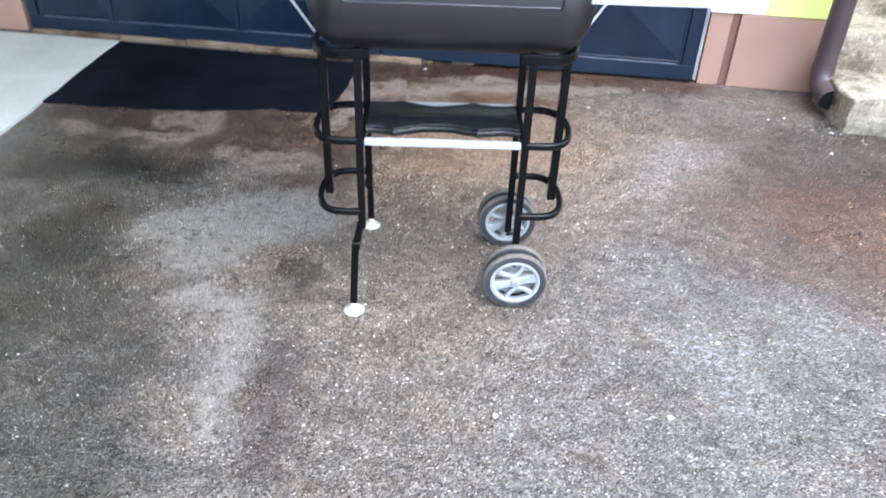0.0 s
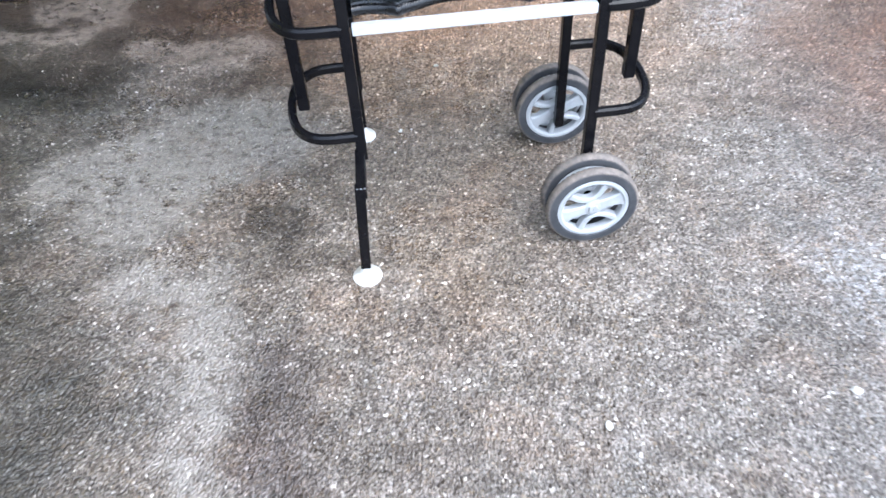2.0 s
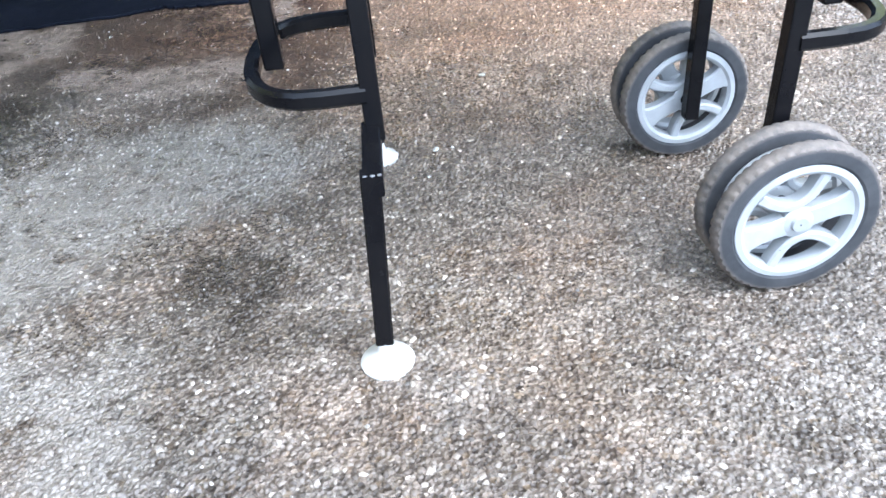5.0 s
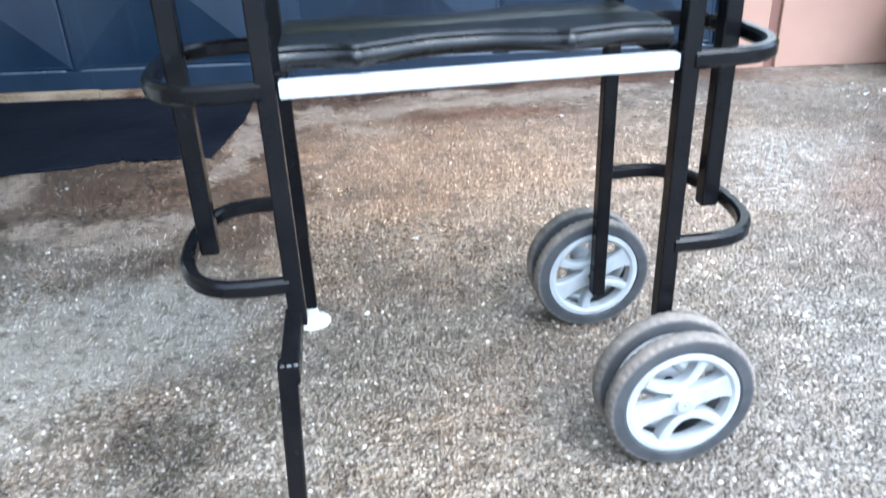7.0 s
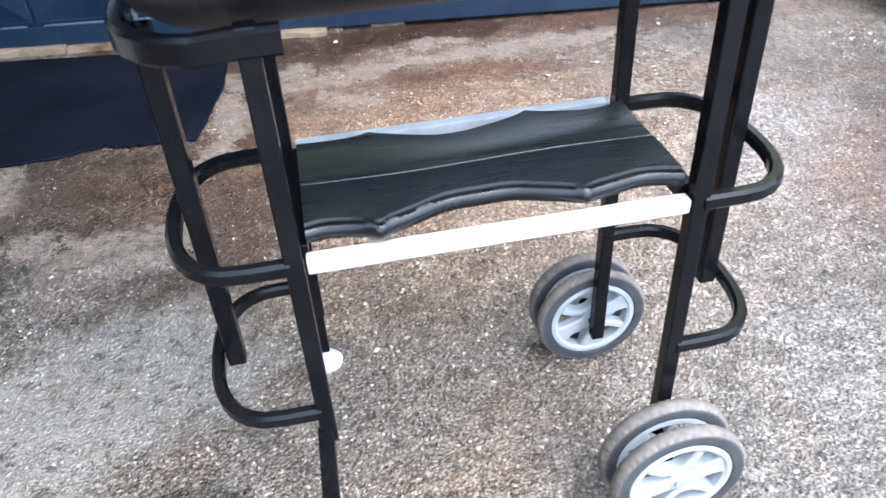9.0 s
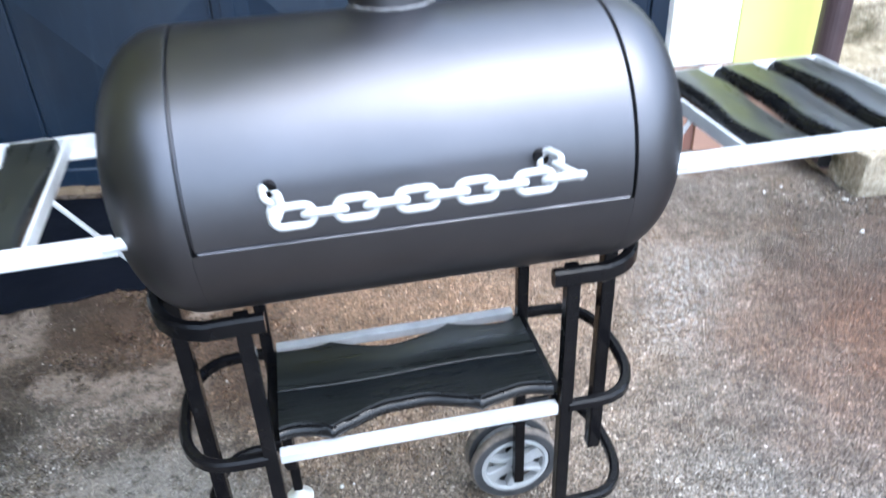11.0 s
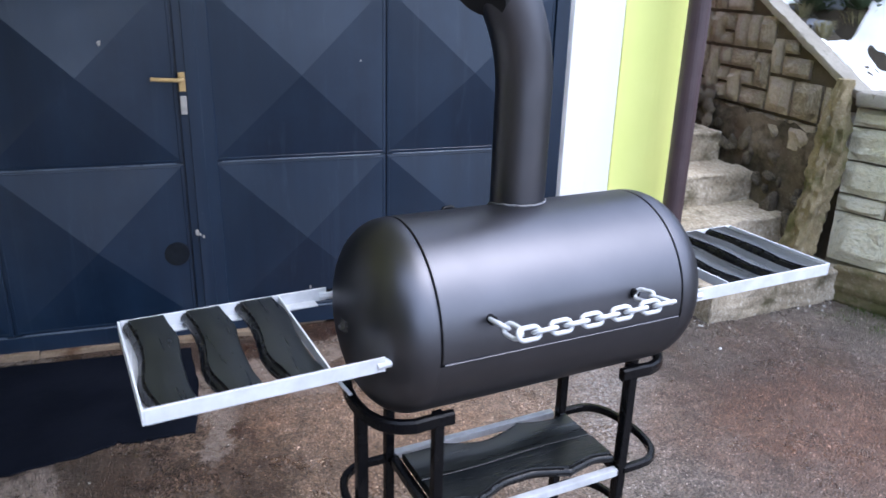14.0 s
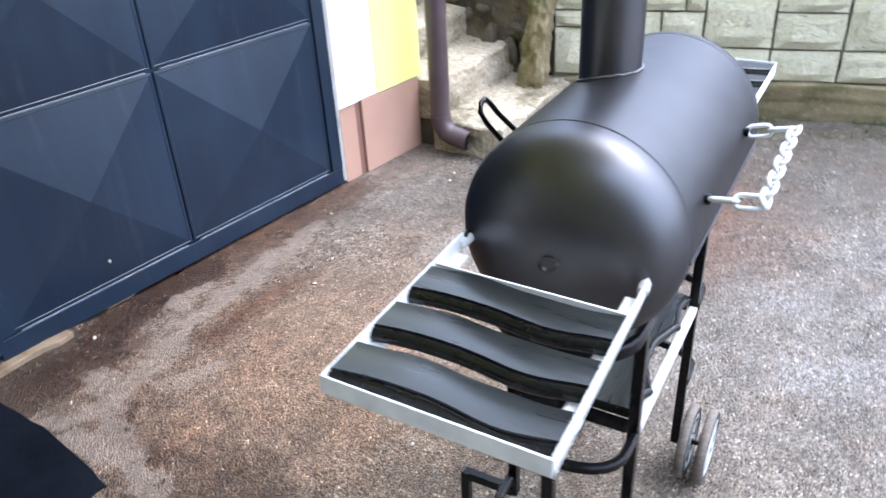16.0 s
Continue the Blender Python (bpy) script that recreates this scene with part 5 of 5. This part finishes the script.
# pebbles of the aggregate standing proud of the concrete, in one mesh
def aggregate(x0, x1, y0, y1, step, seed):
    g = np.random.default_rng(seed)
    gx, gy = np.meshgrid(np.arange(x0, x1, step), np.arange(y0, y1, step))
    n = gx.size
    px = gx.ravel() + g.uniform(-0.45, 0.45, n) * step
    py = gy.ravel() + g.uniform(-0.45, 0.45, n) * step
    # fewer towards the rim of the field; none on the smooth damp skin before the felt
    rim = np.minimum.reduce([(px - x0) / 0.35, (x1 - px) / 0.45, (py - y0) / 0.25, (y1 - py) / 0.45])
    smooth = np.clip((py - 2.50 + 0.3 * (px + 0.5)) / 0.25, 0, 1) * np.clip((-0.22 - px) / 0.2, 0, 1)
    for ax, ay in ((1.72, 2.10), (1.92, 2.01), (2.08, 1.98), (2.25, 1.85), (2.05, 3.14)):
        smooth = np.maximum(smooth, np.clip(1.6 - np.hypot((px - ax) / 0.12, (py - ay) / 0.08), 0, 1) * 0.85)
    pale = np.clip(1.25 - np.hypot((px + 0.62) / 0.36, (py - 2.27) / 0.34), 0, 1)
    keep = g.random(n) < np.clip(rim, 0, 1) * (1 - 0.96 * smooth) * (1 - 0.8 * pale) * 0.93
    px, py = px[keep], py[keep]
    n, k = px.size, 5
    size = step * (0.26 + 0.34 * g.random(n) ** 1.5)
    tall = size * g.uniform(0.30, 0.70, n)
    long, turn = g.uniform(0.75, 1.35, n), g.uniform(0, 6.283, n)
    a = (np.arange(k) * 6.283 / k)[None] + g.uniform(-0.35, 0.35, (n, k))
    rings = []
    for f, z in ((1.0, 0.0), (0.62, 1.0)):
        r = size[:, None] * f * g.uniform(0.82, 1.15, (n, k))
        u, v = r * np.cos(a) * long[:, None], r * np.sin(a) / long[:, None]
        c, q = np.cos(turn)[:, None], np.sin(turn)[:, None]
        h = tall[:, None] * z * g.uniform(0.75, 1.15, (n, k)) - 0.0004 * (z == 0)
        rings.append(np.stack([px[:, None] + u * c - v * q, py[:, None] + u * q + v * c, h], -1))
    verts = np.concatenate(rings, 1).reshape(-1, 3)
    quads = np.array([(i, (i + 1) % k, k + (i + 1) % k, k + i) for i in range(k)])
    base = (np.arange(n) * 2 * k)[:, None]
    loops = np.concatenate([(base + quads.ravel()[None]), base + np.arange(k, 2 * k)[None]], 1).ravel()
    sizes = np.tile(np.array([4] * k + [k]), n)
    me = bpy.data.meshes.new("aggregate")
    me.vertices.add(len(verts))
    me.vertices.foreach_set("co", verts.astype(np.float32).ravel())
    me.loops.add(len(loops))
    me.loops.foreach_set("vertex_index", loops.astype(np.int32))
    me.polygons.add(len(sizes))
    me.polygons.foreach_set("loop_start", np.concatenate([[0], np.cumsum(sizes)[:-1]]).astype(np.int32))
    me.polygons.foreach_set("loop_total", sizes.astype(np.int32))
    me.update(calc_edges=True)
    me.validate()
    me.materials.append(STONES)
    return me


tagged(new("aggregate", aggregate(1.30, 2.85, 1.25, 3.80, 0.0115, 23)), "coarse wet pebbles of the concrete towards the stone wall", "aggregate", kind="stuff")
tagged(new("aggregate", aggregate(-1.15, 1.95, 1.10, 3.60, 0.0088, 19)), "proud tan, grey and white pebbles of the wet concrete", "aggregate", kind="stuff")

# gravel and litter washed out under the spout and along the foot of the steps
verts, faces = [], []
for i in range(520):
    k = r.random()
    x, y = (1.72 + 0.10 * r.gauss(0, 1), 3.58 + 0.09 * r.gauss(0, 1)) if k < 0.45 else (1.74 + 0.95 * r.random(), 3.56 + 0.09 * (r.random() + 0.08) - 0.02 * abs(r.gauss(0, 1)))
    q = 0.003 + 0.007 * r.random() ** 2
    a = r.random() * 6.28
    n0 = len(verts)
    for j in range(5):
        e = a + j * 1.257
        verts.append((x + q * math.cos(e) * (0.7 + 0.6 * r.random()), y + q * math.sin(e) * (0.7 + 0.6 * r.random()), 0.0))
    for j in range(5):
        e = a + j * 1.257 + 0.3
        verts.append((x + 0.6 * q * math.cos(e), y + 0.6 * q * math.sin(e), q * (0.5 + 0.5 * r.random())))
    faces += [(n0 + j, n0 + (j + 1) % 5, n0 + 5 + (j + 1) % 5, n0 + 5 + j) for j in range(5)] + [tuple(n0 + 5 + j for j in range(5))]
me = bpy.data.meshes.new("washed_gravel")
me.from_pydata(verts, [], faces)
n = Nodes("washed_gravel")
isl = n.node("ShaderNodeNewGeometry").outputs["Random Per Island"]
me.materials.append(n.finish(n.ramp(isl, (0.0, (0.04, 0.032, 0.024)), (0.6, (0.10, 0.08, 0.06)), (0.92, (0.20, 0.175, 0.145)), (1.0, (0.60, 0.59, 0.57))), 0.4))
tagged(new("washed_gravel", me), "dark and pale gravel washed out under the spout", "gravel", kind="stuff")

# loose grit in one mesh
verts, faces = [], []
for i in range(5000):
    x, y = r.uniform(-1.9, 2.3), 0.9 + 3.1 * r.random() ** 0.8
    if (x < -0.55 and 3.15 < y) or x < -1.83:
        continue
    s = 0.0013 + 0.0028 * r.random() ** 3
    a = r.random() * 6.28
    k = len(verts)
    for j in range(4):
        q = a + j * 1.571
        verts.append((x + s * math.cos(q) * (0.8 + 0.5 * r.random()), y + s * math.sin(q), -0.0002))
    verts.append((x + s * 0.2, y, s * (0.5 + 0.5 * r.random())))
    faces += [(k + j, k + (j + 1) % 4, k + 4) for j in range(4)]
me = bpy.data.meshes.new("grit")
me.from_pydata(verts, [], faces)
n = Nodes("mixed_grit")
isl = n.node("ShaderNodeNewGeometry").outputs["Random Per Island"]
GRIT = n.finish(n.ramp(isl, (0.0, (0.10, 0.09, 0.08)), (0.5, (0.22, 0.19, 0.16)), (0.85, (0.36, 0.33, 0.29)), (1.0, (0.62, 0.60, 0.56))), 0.6)
me.materials.append(GRIT)
tagged(new("grit", me), "loose pale and dark grit on the concrete", "grit", kind="stuff")

# snow, shrubs, rocks and dry grass on the bank
def bank_top(x, y):
    return 1.02 + 0.51 * max(0.0, y - 3.79) + 2.2 * math.sqrt(max(0.0, x - 2.90) / 12.0)


verts, faces, nx, ny = [], [], 130, 150
for j in range(ny + 1):
    for i in range(nx + 1):
        x, y = 2.68 + 1.8 * i / nx, 3.74 + 2.2 * j / ny
        w = Vector((x * 5, y * 5, 0))
        verts.append((x + 0.012 * noise.noise(w * 4), y + 0.012 * noise.noise(w * 4 + Vector((9, 0, 0))), bank_top(x, y) + 0.045 + 0.035 * noise.noise(w) + 0.012 * noise.noise(w * 4)))
for j in range(ny):
    for i in range(nx):
        x, y = 2.68 + 1.8 * (i + 0.5) / nx, 3.74 + 2.2 * (j + 0.5) / ny
        bare = math.exp(-(((y - 4.36) / 0.15) ** 2) - ((x - 2.9) / 0.45) ** 2) + 0.3 * math.exp(-(((y - 5.0) / 0.2) ** 2) - ((x - 3.5) / 0.3) ** 2)
        if 0.5 * noise.noise(Vector((x * 4, y * 4, 3))) + 0.12 * noise.noise(Vector((x * 12, y * 12, 5))) - 1.1 * bare > -0.24:
            k = j * (nx + 1) + i
            faces.append((k, k + 1, k + nx + 2, k + nx + 1))
me = bpy.data.meshes.new("snow_cover")
me.from_pydata(verts, [], faces)
b = bmesh.new()
b.from_mesh(me)
bmesh.ops.delete(b, geom=[v for v in b.verts if not v.link_faces], context="VERTS")
for _ in range(2):
    bmesh.ops.smooth_vert(b, verts=[v for v in b.verts if v.is_boundary], factor=0.5, use_axis_x=True, use_axis_y=True, use_axis_z=True)
edge = [e for e in b.edges if e.is_boundary]
made = bmesh.ops.extrude_edge_only(b, edges=edge)["geom"]
for v in made:
    if isinstance(v, bmesh.types.BMVert):
        v.co.z -= 0.07
for f in b.faces:
    f.smooth = True
b.to_mesh(me)
b.free()
me.materials.append(SNOW)
tagged(new("snow_cover", me), "ragged cover of old white snow on the bank", "snow", kind="stuff")
for i, (x, y, z, a, b) in enumerate(((3.15, 3.62, 1.10, 0.34, 0.14), (3.9, 3.4, 1.42, 0.55, 0.3), (3.5, 2.7, 1.12, 0.5, 0.3), (4.8, 4.4, 1.9, 0.8, 0.5), (3.02, 3.32, 1.07, 0.16, 0.22), (3.22, 2.75, 1.07, 0.14, 0.30), (3.42, 2.2, 1.07, 0.14, 0.28), (3.62, 1.6, 1.07, 0.14, 0.3))):
    bm = bmesh.new()
    lump(bm, (0, 0, 0), (a, b, 0.045), i * 4.1, 3)
    o = part("snow_patch", bm, SNOW, smooth=80)
    o.location = (x, y, z)
    tagged(o, "patch of old white snow on the bank", "snow", "snow patches")
for i, (x, y, z, s) in enumerate(((2.98, 4.38, 1.45, 0.10), (2.84, 4.34, 1.30, 0.09), (3.12, 4.20, 1.41, 0.10), (2.80, 4.52, 1.39, 0.06), (3.02, 4.56, 1.55, 0.09), (3.75, 3.75, 1.42, 0.16), (4.2, 3.9, 1.6, 0.2))):
    bm = bmesh.new()
    lump(bm, (0, 0, 0), (s, s * 0.8, s * 0.6), i * 9.3 + 1, 3)
    o = part("garden_rock", bm, GREYROCK, smooth=50)
    o.location = (x, y, z)
    tagged(o, "blue-grey garden rock among snow on the bank", "rock", "rocks on the bank")


def leafy(seed, radius, height, count, size, narrow):
    """One mesh of many bent blades or small leaves springing from a base."""
    q = random.Random(seed)
    bm = bmesh.new()
    for _ in range(count):
        a, e = q.random() * 6.283, q.random()
        d = Vector((math.cos(a), math.sin(a), 0))
        base = d * radius * 0.35 * q.random()
        tip = base + d * radius * (0.35 + 0.65 * e) + Vector((0, 0, height * (1.0 - 0.6 * e * q.random())))
        mid = base.lerp(tip, 0.55) + Vector((0, 0, height * 0.18))
        side = Vector((-d.y, d.x, 0)) * size * narrow
        if narrow < 0.5:
            v = [bm.verts.new(p) for p in (base - side, base + side, mid + side, mid - side, tip)]
            bm.faces.new((v[0], v[1], v[2], v[3]))
            bm.faces.new((v[3], v[2], v[4]))
        else:
            c = base.lerp(tip, 0.3 + 0.7 * q.random())
            t = (tip - base).normalized() * size
            n2 = Vector((q.random() - 0.5, q.random() - 0.5, 0.3)) * size
            v = [bm.verts.new(p) for p in (c - t, c + side + n2 * 0.3, c + t, c - side + n2 * 0.3)]
            bm.faces.new(v)
    return bm


for i, (x, y, z, k, h) in enumerate(((3.06, 4.26, 1.38, 0.20, 0.16), (3.22, 4.08, 1.42, 0.24, 0.22), (2.92, 4.44, 1.38, 0.14, 0.12), (3.16, 4.42, 1.52, 0.22, 0.16), (3.34, 4.28, 1.56, 0.24, 0.2), (3.95, 3.55, 1.45, 0.34, 0.34), (4.4, 4.2, 1.8, 0.5, 0.45), (3.6, 4.5, 1.8, 0.4, 0.4), (5.0, 3.6, 1.9, 0.6, 0.6))):
    o = part("shrub", leafy(i + 3, k, h, 420, 0.022, 0.7), LEAF)
    o.location = (x, y, z)
    tagged(o, "low dull green shrub between snow patches", "shrub", "shrubs on the bank")
for i, (x, y, z, k, h) in enumerate(((2.78, 4.24, 1.24, 0.10, 0.13), (2.80, 4.44, 1.34, 0.10, 0.12), (2.98, 4.22, 1.28, 0.12, 0.15), (2.76, 4.60, 1.42, 0.09, 0.10), (3.75, 3.40, 1.3, 0.2, 0.2))):
    o = part("grass_tuft", leafy(i + 40, k, h, 130, 0.004, 0.45), STRAW)
    o.location = (x, y, z)
    tagged(o, "dry straw-coloured grass tuft on the bank", "grass", "grass tufts")
# low green growth along the foot of the retaining wall
bm = bmesh.new()
q = random.Random(6)
for i in range(2600):
    k = q.random()
    p = A0.lerp(A1, 0.05 + 0.9 * k)
    off = 0.05 + 0.26 * q.random() ** 2.2
    nrm = Vector((A1.y - A0.y, -(A1.x - A0.x))).normalized()
    x, y = p.x + nrm.x * off, p.y + nrm.y * off
    if k > 0.15 and not 0.25 < k < 0.35 and noise.noise(Vector((x * 4.0, y * 4.0, 2.0))) < 0.02 + 0.6 * off:
        continue
    h = 0.008 + 0.03 * q.random() ** 2
    a = q.random() * 6.283
    s = 0.0025
    v = [bm.verts.new(c) for c in ((x - s * math.cos(a), y - s * math.sin(a), 0), (x + s * math.cos(a), y + s * math.sin(a), 0), (x + 0.012 * math.cos(a + 1), y + 0.012 * math.sin(a + 1), h))]
    bm.faces.new(v)
tagged(part("wall_foot_grass", bm, MOSS), "short moss and grass along the wall's foot", "grass", kind="stuff")
